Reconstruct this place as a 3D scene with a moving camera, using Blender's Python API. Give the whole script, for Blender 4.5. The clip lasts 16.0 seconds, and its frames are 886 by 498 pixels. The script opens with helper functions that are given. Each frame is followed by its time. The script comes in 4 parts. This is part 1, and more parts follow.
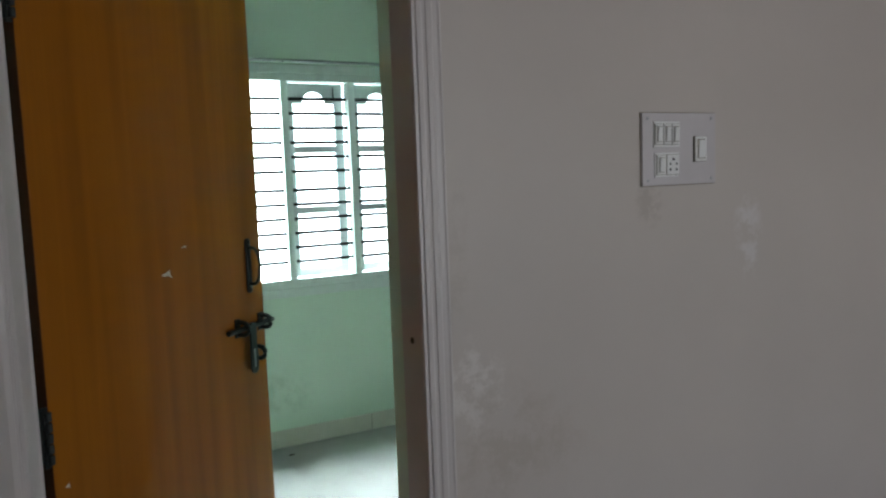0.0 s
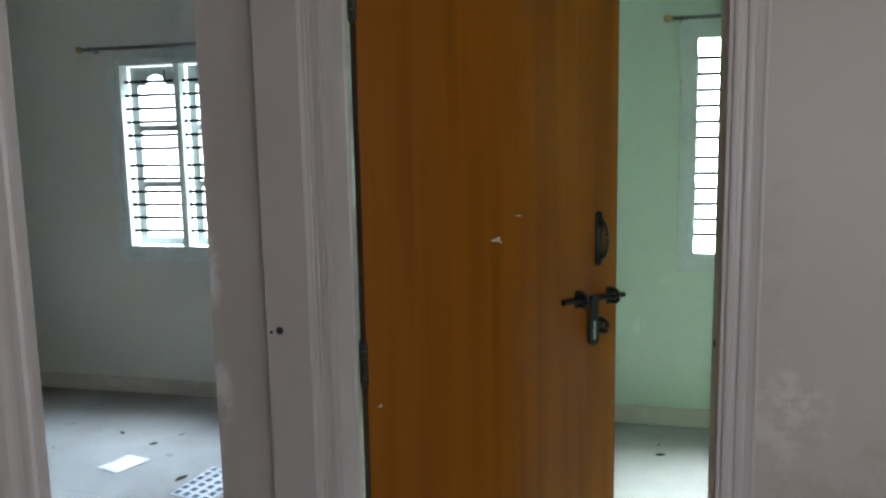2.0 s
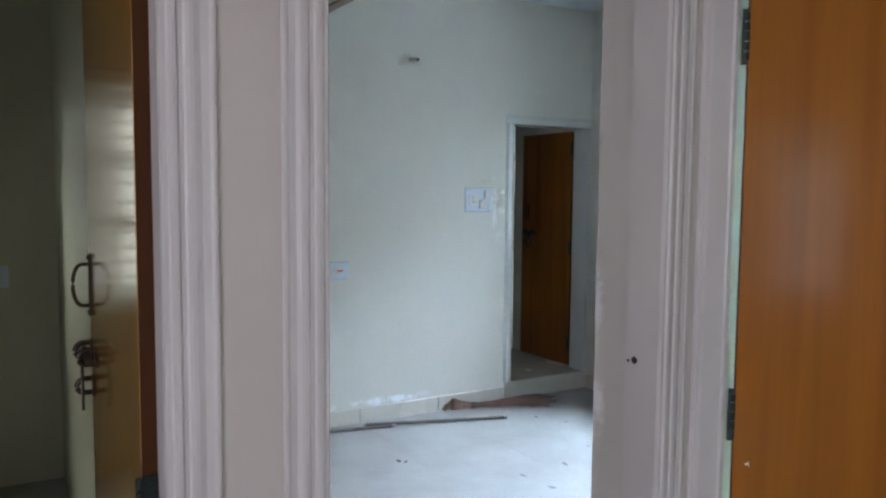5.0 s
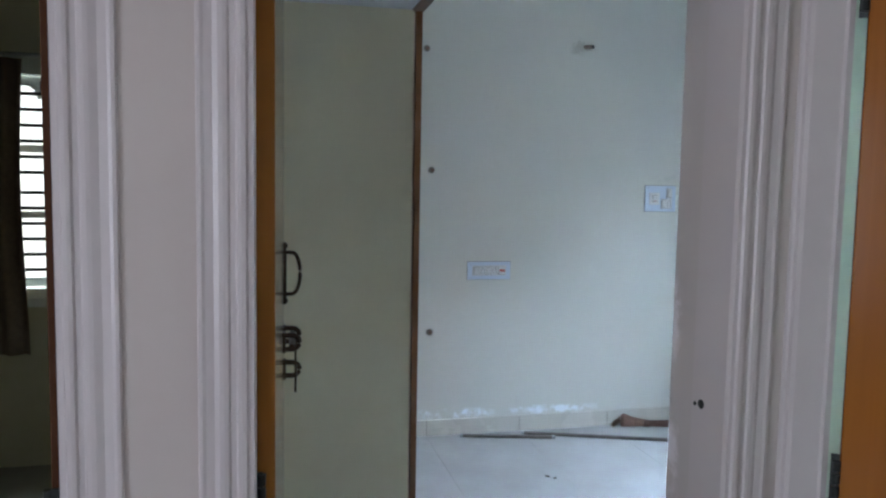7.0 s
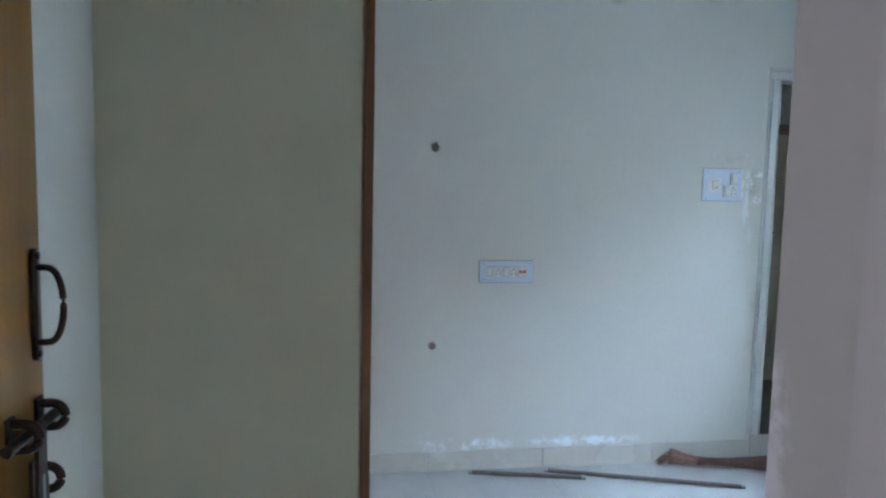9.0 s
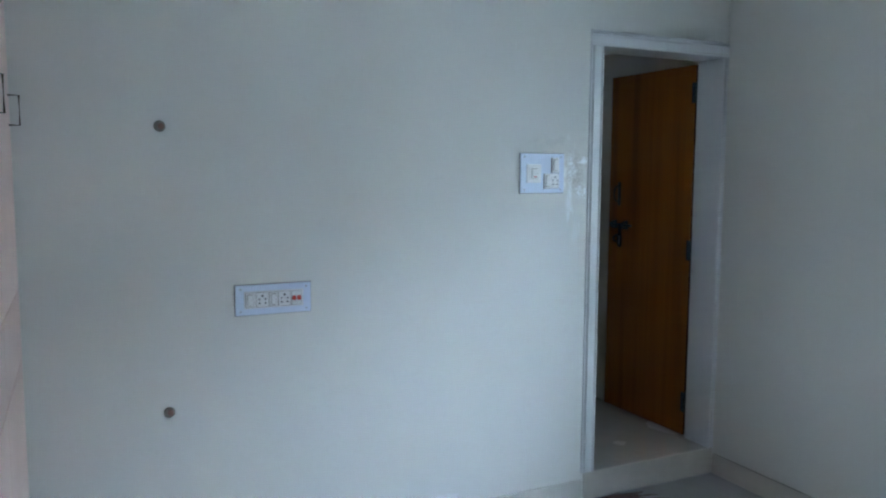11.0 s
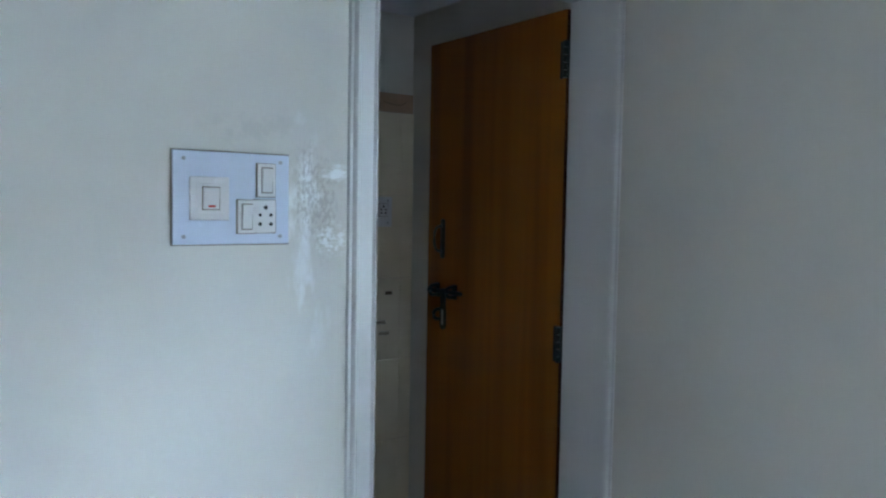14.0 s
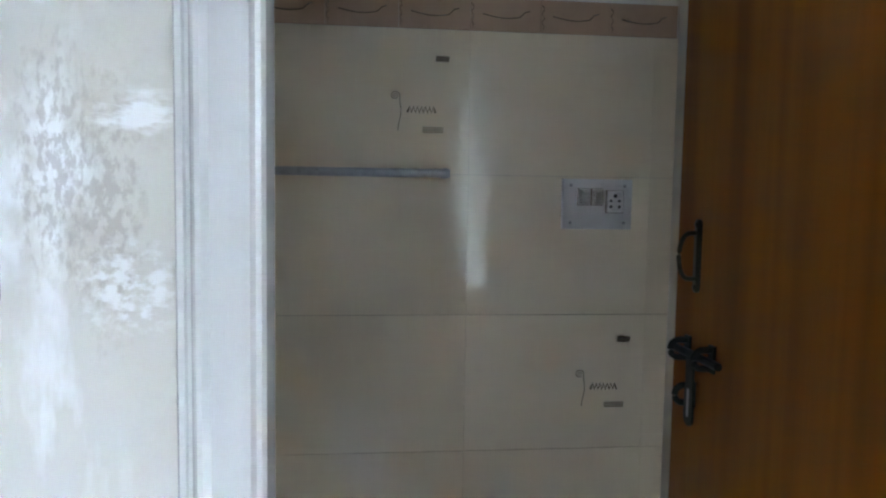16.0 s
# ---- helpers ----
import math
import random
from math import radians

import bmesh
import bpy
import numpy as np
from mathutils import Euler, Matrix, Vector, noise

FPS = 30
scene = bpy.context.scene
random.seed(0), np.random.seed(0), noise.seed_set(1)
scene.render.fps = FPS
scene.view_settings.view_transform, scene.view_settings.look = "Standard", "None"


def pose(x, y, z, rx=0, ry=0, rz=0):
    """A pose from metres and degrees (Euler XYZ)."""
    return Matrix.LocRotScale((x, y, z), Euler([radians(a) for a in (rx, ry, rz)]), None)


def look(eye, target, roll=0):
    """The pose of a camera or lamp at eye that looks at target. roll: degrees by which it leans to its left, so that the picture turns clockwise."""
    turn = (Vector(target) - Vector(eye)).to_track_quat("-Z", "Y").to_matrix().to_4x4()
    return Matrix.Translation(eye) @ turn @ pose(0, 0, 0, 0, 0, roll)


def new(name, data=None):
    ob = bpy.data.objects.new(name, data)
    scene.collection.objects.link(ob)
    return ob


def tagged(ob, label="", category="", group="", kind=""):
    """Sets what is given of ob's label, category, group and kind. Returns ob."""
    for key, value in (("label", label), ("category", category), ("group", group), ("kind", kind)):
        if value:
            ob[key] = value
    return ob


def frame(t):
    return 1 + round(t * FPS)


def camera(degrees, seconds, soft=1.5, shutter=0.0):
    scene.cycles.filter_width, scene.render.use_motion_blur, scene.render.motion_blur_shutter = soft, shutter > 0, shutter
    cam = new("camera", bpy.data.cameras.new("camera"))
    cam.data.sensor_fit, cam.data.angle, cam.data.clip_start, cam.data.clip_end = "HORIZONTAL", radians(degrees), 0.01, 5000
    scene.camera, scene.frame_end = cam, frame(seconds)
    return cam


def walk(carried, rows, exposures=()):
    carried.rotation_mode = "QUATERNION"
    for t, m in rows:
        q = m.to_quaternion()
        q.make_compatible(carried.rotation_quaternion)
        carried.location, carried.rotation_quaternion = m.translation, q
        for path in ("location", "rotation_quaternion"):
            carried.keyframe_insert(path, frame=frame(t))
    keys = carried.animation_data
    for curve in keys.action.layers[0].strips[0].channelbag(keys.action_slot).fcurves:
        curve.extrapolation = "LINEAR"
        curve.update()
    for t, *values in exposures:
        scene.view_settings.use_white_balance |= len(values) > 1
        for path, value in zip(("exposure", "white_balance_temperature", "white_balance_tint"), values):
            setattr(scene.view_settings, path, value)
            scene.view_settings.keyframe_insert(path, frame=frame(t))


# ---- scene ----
cam = camera(60.2, 16.0, 2.3)
PATH = [
    (0, (0.039, -1.504, 1.523), (0.999, 0.24, 1.328), -2.1),
    (0.5, (0.195, -1.461, 1.532), (0.854, 0.415, 1.319), -2.3),
    (1, (0.345, -1.484, 1.534), (0.617, 0.487, 1.326), -2.5),
    (1.5, (0.493, -1.543, 1.547), (0.363, 0.44, 1.328), -1.8),
    (2, (0.619, -1.541, 1.553), (0.164, 0.387, 1.284), -1.1),
    (2.5, (0.734, -1.484, 1.552), (0.04, 0.373, 1.282), 0.4),
    (3, (0.834, -1.445, 1.555), (-0.113, 0.298, 1.306), 1.1),
    (3.5, (0.987, -1.425, 1.567), (-0.229, 0.149, 1.367), 1.5),
    (4, (1.112, -1.42, 1.562), (-0.361, -0.081, 1.377), 1.7),
    (4.5, (1.16, -1.391, 1.556), (-0.469, -0.243, 1.386), 1.3),
    (5, (1.141, -1.317, 1.55), (-0.576, -0.303, 1.393), 0.5),
    (5.2, (1.128, -1.276, 1.548), (-0.639, -0.35, 1.398), 0.3),
    (7.3, (1.056, -0.807, 1.549), (-0.887, -0.366, 1.369), 1.3),
    (7.5, (0.982, -0.787, 1.543), (-0.961, -0.352, 1.357), 1.5),
    (8, (0.775, -0.663, 1.536), (-1.18, -0.29, 1.338), 1.4),
    (8.2, (0.689, -0.601, 1.534), (-1.275, -0.282, 1.331), 1.3),
    (10.3, (-0.333, -0.258, 1.492), (-2.268, 0.202, 1.277), 0.7),
    (10.5, (-0.419, -0.224, 1.5), (-2.33, 0.323, 1.281), 0.6),
    (11, (-0.667, -0.12, 1.483), (-2.461, 0.741, 1.28), 0.3),
    (11.5, (-0.882, 0.008, 1.473), (-2.609, 0.998, 1.273), -0.1),
    (12, (-1.097, 0.244, 1.486), (-2.798, 1.279, 1.296), -0.1),
    (12.5, (-1.34, 0.435, 1.467), (-3.008, 1.527, 1.304), 0.3),
    (13, (-1.535, 0.649, 1.463), (-3.173, 1.791, 1.36), 1.1),
    (13.5, (-1.731, 0.894, 1.458), (-3.339, 2.08, 1.383), 0.3),
    (14, (-2.046, 1.156, 1.467), (-3.672, 2.316, 1.357), 1.0),
    (14.5, (-2.251, 1.385, 1.48), (-3.913, 2.49, 1.345), 1.0),
    (15, (-2.443, 1.671, 1.489), (-4.237, 2.543, 1.344), 1.1),
    (15.5, (-2.629, 1.867, 1.48), (-4.52, 2.499, 1.333), 1.2),
    (16, (-2.81, 2.018, 1.479), (-4.79, 2.247, 1.316), 0.9),
]
EXPOSURES = [(0.0, 0.28, 6200, 4), (0.5, 0.15, 6200, 5), (1.5, 0.34, 6300, 7), (2.5, 0.68, 6400, 9), (3.5, 1.5, 6100, 11), (5.2, 1.18, 6000, 11), (7.5, 1.05, 5700, 11), (8.2, 1.06, 5650, 10),
             (10.3, 1.14, 5500, 10), (12.5, 1.1, 5550, 10), (14.0, 1.3, 5700, 11), (15.0, 1.6, 5950, 14), (16.0, 2.22, 6150, 18)]
walk(cam, [(t, look(e, g, r)) for t, e, g, r in PATH], EXPOSURES)

# ------------------------------------------------------------------ light
world = bpy.data.worlds.new("world")
scene.world = world
world.use_nodes = True
wn = world.node_tree
sky = wn.nodes.new("ShaderNodeTexSky")
sky.sky_type = "NISHITA"
sky.sun_disc = False
sky.sun_elevation = radians(50)
sky.sun_rotation = radians(180)
bg = wn.nodes["Background"]
bg.inputs["Strength"].default_value = 0.15
wn.links.new(sky.outputs["Color"], bg.inputs["Color"])

sun = new("sun", bpy.data.lights.new("sun", "SUN"))
sun.data.energy, sun.data.angle, sun.data.color = 3.0, radians(0.6), (1.0, 0.96, 0.9)
sun.matrix_world = look((0, -30, 36), (0, 0, 0))


def window_light(name, x, y, z, wx, wz, rz, watts, color, down):
    """Area lamp standing in for daylight through an opening, aimed along local -Y turned by rz."""
    lamp = new(name, bpy.data.lights.new(name, "AREA"))
    lamp.data.shape, lamp.data.size, lamp.data.size_y = "RECTANGLE", wx, wz
    lamp.data.energy, lamp.data.color = watts, color
    lamp.matrix_world = pose(x, y, z, 0, 0, rz) @ pose(0, 0, 0, -90 + down, 0, 0)
    return lamp


window_light("window_daylight_b", -1.81, 3.60, 2.85, 1.9, 1.1, 0, 850, (0.67, 0.83, 1.0), 45)
window_light("window_daylight_a", 1.57, 3.60, 2.85, 1.9, 1.1, 0, 1080, (0.86, 0.97, 1.0), 46)
window_light("window_daylight_c", -4.2, -2.06, 2.6, 1.6, 1.0, 90, 110, (0.95, 0.98, 0.88), 48)
# Added fill lamp behind the camera, set to lift the hall's brightness.
window_light("hall_fill", 2.2, -3.95, 1.45, 1.3, 1.3, 180, 24, (0.96, 0.955, 1.0), 0)
window_light("hall_side_daylight", 3.75, -2.70, 1.30, 0.8, 1.0, -90, 4.0, (1.0, 0.97, 0.95), 0)

# ------------------------------------------------------------------ materials


class Mat:
    """A node material with a few shortcuts."""

    def __init__(self, name, rough=0.5, metal=0.0, spec=0.5):
        self.m = bpy.data.materials.new(name)
        self.m.use_nodes = True
        self.t = self.m.node_tree
        self.b = self.t.nodes["Principled BSDF"]
        self.b.inputs["Roughness"].default_value = rough
        self.b.inputs["Metallic"].default_value = metal
        self.b.inputs["Specular IOR Level"].default_value = spec
        self.co = self.t.nodes.new("ShaderNodeTexCoord")
        self.geo = self.t.nodes.new("ShaderNodeNewGeometry")

    def link(self, a, b):
        self.t.links.new(a, b)

    def place(self, scale=(1, 1, 1), world_space=True, turn=(0, 0, 0)):
        n = self.t.nodes.new("ShaderNodeMapping")
        n.inputs["Scale"].default_value = scale
        n.inputs["Rotation"].default_value = turn
        self.link(self.geo.outputs["Position"] if world_space else self.co.outputs["Object"], n.inputs["Vector"])
        return n.outputs["Vector"]

    def noise(self, vec, scale, detail=3, rough=0.5):
        n = self.t.nodes.new("ShaderNodeTexNoise")
        n.inputs["Scale"].default_value, n.inputs["Detail"].default_value, n.inputs["Roughness"].default_value = scale, detail, rough
        self.link(vec, n.inputs["Vector"])
        return n.outputs["Fac"]

    def ramp(self, fac, stops):
        n = self.t.nodes.new("ShaderNodeValToRGB")
        e = n.color_ramp.elements
        while len(e) < len(stops):
            e.new(0.5)
        for k, (p, c) in zip(e, stops):
            k.position, k.color = p, (*c, 1) if len(c) == 3 else c
        self.link(fac, n.inputs["Fac"])
        return n.outputs["Color"]

    def mix(self, fac, a, b, mode="MIX"):
        n = self.t.nodes.new("ShaderNodeMix")
        n.data_type, n.blend_type = "RGBA", mode
        for sock, v in ((n.inputs["Factor"], fac), (n.inputs["A"], a), (n.inputs["B"], b)):
            if hasattr(v, "is_output"):
                self.link(v, sock)
            elif isinstance(v, (int, float)):
                sock.default_value = v
            else:
                sock.default_value = (*v, 1)
        return n.outputs["Result"]

    def math(self, op, a, b=0.0, c=0.0):
        n = self.t.nodes.new("ShaderNodeMath")
        n.operation = op
        for sock, v in zip(n.inputs, (a, b, c)):
            if hasattr(v, "is_output"):
                self.link(v, sock)
            else:
                sock.default_value = v
        return n.outputs["Value"]

    def spot(self, centre, size):
        """1 at centre, falling to 0 at an ellipsoid of the given half sizes."""
        n = self.t.nodes.new("ShaderNodeMapping")
        n.vector_type = "TEXTURE"
        n.inputs["Location"].default_value, n.inputs["Scale"].default_value = centre, size
        self.link(self.geo.outputs["Position"], n.inputs["Vector"])
        g = self.t.nodes.new("ShaderNodeTexGradient")
        g.gradient_type = "SPHERICAL"
        self.link(n.outputs["Vector"], g.inputs["Vector"])
        return g.outputs["Fac"]

    def colour(self, c):
        if hasattr(c, "is_output"):
            self.link(c, self.b.inputs["Base Color"])
        else:
            self.b.inputs["Base Color"].default_value = (*c, 1)
        return self

    def rough(self, v):
        self.link(v, self.b.inputs["Roughness"])
        return self

    def bump(self, h, strength=0.2, dist=0.002):
        n = self.t.nodes.new("ShaderNodeBump")
        n.inputs["Strength"].default_value, n.inputs["Distance"].default_value = strength, dist
        self.link(h, n.inputs["Height"])
        self.link(n.outputs["Normal"], self.b.inputs["Normal"])
        return self


def paint(name, base, rough=0.55, vary=0.06, spots=()):
    """Wall paint over plaster; spots: (centre, half size, colour, amount, grain) of scuffs and filler."""
    k = Mat(name, rough)
    v = k.place()
    big, fine = k.noise(v, 1.3, 4), k.noise(v, 60, 4)
    dark = tuple(c * (1 - vary * 2) for c in base)
    col = k.ramp(big, [(0.3, dark), (0.7, base)])
    col = k.mix(k.math("MULTIPLY", k.ramp(k.noise(v, 7, 5, 0.65), [(0.55, (0, 0, 0)), (0.75, (1, 1, 1))]), vary * 2.2), col, tuple(c * 0.78 for c in base))
    for centre, size, tint, amount, grain in spots:
        grains = k.noise(k.place(grain), 1.0, 4, 0.6) if isinstance(grain, tuple) else k.noise(v, grain, 6, 0.7)
        edge = k.math("MULTIPLY_ADD", grains, 1.0, -0.42)
        m = k.math("MULTIPLY", k.spot(centre, size), edge)
        m = k.ramp(m, [(0.02, (0, 0, 0)), (0.10, (1, 1, 1))])
        col = k.mix(k.math("MULTIPLY", m, amount), col, tint)
    k.colour(col).bump(k.math("ADD", k.math("MULTIPLY", fine, 0.4), k.noise(v, 9, 3)), 0.18, 0.003)
    return k.m


def varnished(name, light, dark, rough=0.32, coat=0.6):
    """Veneered flush door: vertical grain in bands."""
    k = Mat(name, rough, 0.0, 0.10 if coat < 0.3 else 0.5)
    v = k.place((1, 1, 0.045), False)
    band = k.noise(v, 11, 2)
    grain = k.noise(k.place((1, 1, 0.02), False), 90, 5, 0.65)
    c = k.ramp(band, [(0.30, dark), (0.52, light), (0.72, tuple(0.5 * (a + b) for a, b in zip(light, dark)))])
    c = k.mix(k.math("MULTIPLY", k.ramp(grain, [(0.42, (0, 0, 0)), (0.62, (1, 1, 1))]), 0.09), c, tuple(x * 0.55 for x in dark))
    big = k.noise(k.place((1, 1, 0.5), False), 3.5, 4)
    k.colour(k.mix(k.math("MULTIPLY", big, 0.25), c, dark))
    k.rough(k.math("MULTIPLY_ADD", k.noise(k.place((1, 1, 1), False), 6, 5), 0.07, rough - 0.03))
    k.bump(grain, 0.05, 0.0006)
    k.b.inputs["Coat Weight"].default_value = coat
    k.b.inputs["Coat Roughness"].default_value = 0.10
    return k.m


def plain(name, colour, rough=0.5, metal=0.0, vary=0.25, scale=30, bump=0.1):
    k = Mat(name, rough, metal)
    n = k.noise(k.place(), scale, 5, 0.6)
    k.colour(k.ramp(n, [(0.3, tuple(c * (1 - vary) for c in colour)), (0.7, colour)]))
    k.rough(k.math("MULTIPLY_ADD", k.noise(k.place(), scale * 0.4, 4), 0.25, rough - 0.12))
    k.bump(n, bump, 0.001)
    return k.m


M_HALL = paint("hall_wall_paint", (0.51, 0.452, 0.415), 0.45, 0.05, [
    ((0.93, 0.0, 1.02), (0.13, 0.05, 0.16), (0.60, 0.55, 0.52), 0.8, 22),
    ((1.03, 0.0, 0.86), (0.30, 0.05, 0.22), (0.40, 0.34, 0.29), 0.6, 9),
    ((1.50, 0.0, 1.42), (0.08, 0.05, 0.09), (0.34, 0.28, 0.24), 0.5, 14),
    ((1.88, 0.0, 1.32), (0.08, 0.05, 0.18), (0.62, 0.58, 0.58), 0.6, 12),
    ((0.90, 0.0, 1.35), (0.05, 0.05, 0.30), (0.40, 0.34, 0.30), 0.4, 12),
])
M_ROOM = paint("bedroom_wall_paint", (0.635, 0.62, 0.555), 0.5, 0.02, [
    ((-3.4, 1.845, 1.49), (0.05, 0.055, 0.17), (0.52, 0.48, 0.42), 0.55, 16),
    ((-3.4, 1.79, 1.49), (0.05, 0.055, 0.19), (0.86, 0.88, 0.87), 0.9, (14, 14, 9)),
    ((-3.4, 1.80, 1.49), (0.05, 0.040, 0.13), (0.36, 0.33, 0.29), 0.55, (90, 170, 80)),
    ((-3.4, 1.835, 1.46), (0.05, 0.040, 0.14), (0.40, 0.37, 0.32), 0.6, (120, 120, 75)),
    ((-3.4, 1.86, 1.53), (0.05, 0.05, 0.025), (0.86, 0.88, 0.87), 0.9, (20, 20, 60)),
    ((-3.4, 1.85, 1.40), (0.05, 0.05, 0.05), (0.84, 0.86, 0.85), 0.8, (50, 60, 90)),
    ((-3.4, 1.70, 1.60), (0.05, 0.16, 0.05), (0.50, 0.50, 0.45), 0.4, 22),
    ((-3.4, 1.80, 1.30), (0.05, 0.07, 0.16), (0.82, 0.84, 0.84), 0.6, (16, 24, 6)),
    ((-3.4, 1.80, 1.15), (0.05, 0.10, 0.30), (0.58, 0.58, 0.54), 0.4, 10),
    ((-3.4, 1.07, 2.40), (0.05, 0.10, 0.07), (0.42, 0.40, 0.34), 0.7, 16),
    ((-3.4, 0.30, 0.13), (0.05, 0.36, 0.05), (0.84, 0.87, 0.90), 1.0, 10),
    ((-3.4, 0.95, 0.13), (0.05, 0.42, 0.045), (0.84, 0.87, 0.90), 1.0, 10),
])
M_GREEN = paint("green_wall_paint", (0.58, 0.70, 0.57), 0.5, 0.04, [
    ((1.25, 2.68, 0.30), (0.25, 0.05, 0.20), (0.42, 0.54, 0.42), 0.6, 9),
    ((0.86, 2.68, 0.80), (0.06, 0.05, 0.06), (0.68, 0.80, 0.70), 0.8, 14),
    ((0.72, 2.68, 0.55), (0.06, 0.05, 0.08), (0.68, 0.80, 0.70), 0.8, 12),
])
M_OLIVE = paint("study_wall_paint", (0.50, 0.49, 0.35), 0.5, 0.05)
M_JAMB = paint("reveal_paint", (0.52, 0.475, 0.45), 0.42, 0.05, [
    ((-0.25, -0.06, 1.30), (0.045, 0.05, 0.12), (0.70, 0.66, 0.67), 0.9, 14),
    ((-0.25, -0.06, 1.02), (0.06, 0.05, 0.16), (0.72, 0.68, 0.69), 0.9, 12),
    ((-0.25, -0.06, 0.66), (0.07, 0.05, 0.22), (0.70, 0.66, 0.67), 0.8, 10),
])
M_CEIL = paint("ceiling_paint", (0.66, 0.66, 0.69), 0.7, 0.03)
M_FRAME = paint("door_frame_enamel", (0.525, 0.478, 0.465), 0.38, 0.03)
M_FRAME_W = paint("white_frame_enamel", (0.69, 0.69, 0.67), 0.2, 0.05)
M_WOOD = varnished("varnished_door_veneer", (0.305, 0.105, 0.0083), (0.195, 0.060, 0.0045), 0.32, 0.2)
M_WOOD_Y = varnished("yellow_door_veneer", (0.33, 0.158, 0.030), (0.21, 0.092, 0.014), 0.24)
M_EDGE = varnished("door_edge_lipping", (0.060, 0.021, 0.007), (0.040, 0.013, 0.004), 0.5, 0.1)
M_IRON = plain("oxidised_iron", (0.035, 0.042, 0.040), 0.42, 0.7, 0.4, 90, 0.3)
M_EDGE_L = varnished("golden_edge_lipping", (0.30, 0.125, 0.022), (0.19, 0.07, 0.012), 0.45, 0.1)
M_STUB = plain("stained_pipe", (0.24, 0.18, 0.15), 0.6, 0.0, 0.35, 50, 0.2)
M_BRONZE = plain("dark_bronze", (0.07, 0.045, 0.03), 0.35, 0.8, 0.4, 90, 0.2)
M_STEEL = plain("worn_steel", (0.42, 0.43, 0.44), 0.32, 1.0, 0.25, 60)
M_BRASS = plain("brass", (0.55, 0.42, 0.20), 0.3, 1.0, 0.25, 60)
# Pale blue has the window's reflection on the bedroom plate mixed in.
M_PLATE = plain("switch_plate_plastic", (0.62, 0.68, 0.78), 0.16, 0.0, 0.04, 20, 0.02)
M_PLATE_W = plain("white_switch_plastic", (0.70, 0.69, 0.68), 0.3, 0.0, 0.05, 30, 0.02)
# Darker copy of the plate plastic, with the dimmer hall light in its colour.
M_PLATE_H = plain("dim_lilac_plastic", (0.54, 0.50, 0.51), 0.22, 0.0, 0.05, 20, 0.02)
# Grime colour, also used to paint shadow gaps round switch modules.
M_DIRT_SHADE = plain("grime_and_shade_line", (0.27, 0.24, 0.19), 0.7, 0.0, 0.4, 80)
M_BLACK = plain("black_plastic", (0.015, 0.015, 0.015), 0.5, 0.0, 0.2, 60)
M_RED = plain("red_switch", (0.50, 0.04, 0.02), 0.35, 0.0, 0.1, 30)
M_WINFRAME = plain("window_frame_enamel", (0.62, 0.68, 0.64), 0.3, 0.0, 0.08, 20)
M_SASH = plain("sash_grey_enamel", (0.46, 0.50, 0.49), 0.35, 0.0, 0.12, 20)
M_BAR = plain("black_bar_paint", (0.008, 0.008, 0.008), 0.7, 0.0, 0.3, 60)
M_BAR.node_tree.nodes["Principled BSDF"].inputs["Specular IOR Level"].default_value = 0.08
M_SKIRT = plain("skirting_tile", (0.60, 0.57, 0.50), 0.25, 0.0, 0.08, 8, 0.03)
M_LAMI = plain("cream_laminate", (0.70, 0.655, 0.48), 0.4, 0.0, 0.05, 5, 0.02)
M_FRONT = plain("pale_pink_laminate", (0.66, 0.46, 0.37), 0.35, 0.0, 0.08, 6, 0.03)
M_LIP = varnished("brown_edge_band", (0.22, 0.085, 0.022), (0.13, 0.045, 0.010), 0.35)
M_CURTAIN = plain("brown_curtain_cloth", (0.20, 0.155, 0.105), 0.85, 0.0, 0.25, 40, 0.3)
M_STRAW = plain("broom_straw", (0.165, 0.085, 0.062), 0.75, 0.0, 0.5, 60, 0.4)
M_STRAW_L = plain("broom_binding", (0.29, 0.17, 0.125), 0.7, 0.0, 0.4, 60, 0.4)
M_POLE = plain("dull_brown_metal", (0.17, 0.145, 0.135), 0.45, 0.3, 0.3, 50)
M_TUFT = plain("tan_straw", (0.36, 0.25, 0.16), 0.8, 0.0, 0.4, 60, 0.3)
M_PAPER = plain("white_paper", (0.80, 0.82, 0.86), 0.7, 0.0, 0.05, 12, 0.1)
M_PRINT = plain("blue_grey_print", (0.10, 0.13, 0.19), 0.6, 0.0, 0.3, 30)
M_LITTER = plain("dry_leaf_litter", (0.06, 0.045, 0.03), 0.8, 0.0, 0.5, 40)
M_BATHTILE = plain("cream_wall_tile", (0.80, 0.70, 0.53), 0.06, 0.0, 0.06, 4, 0.012)
M_BATHWALL = paint("bathroom_paint", (0.74, 0.71, 0.63), 0.6, 0.04)
M_BORDER = plain("peach_border_tile", (0.50, 0.34, 0.23), 0.2, 0.0, 0.12, 14, 0.03)
M_MOTIF = plain("brown_motif_glaze", (0.20, 0.155, 0.11), 0.25, 0.0, 0.3, 60)
M_GROUT = plain("joint_mortar", (0.66, 0.58, 0.47), 0.8, 0.0, 0.25, 40)
M_FLOORJOINT = plain("floor_joint_filler", (0.46, 0.445, 0.42), 0.4, 0.0, 0.15, 40)
M_CHIP = plain("bare_chipboard", (0.72, 0.66, 0.56), 0.8, 0.0, 0.2, 90)
M_GROUND = plain("outside_ground", (0.55, 0.53, 0.50), 0.9, 0.0, 0.3, 2)


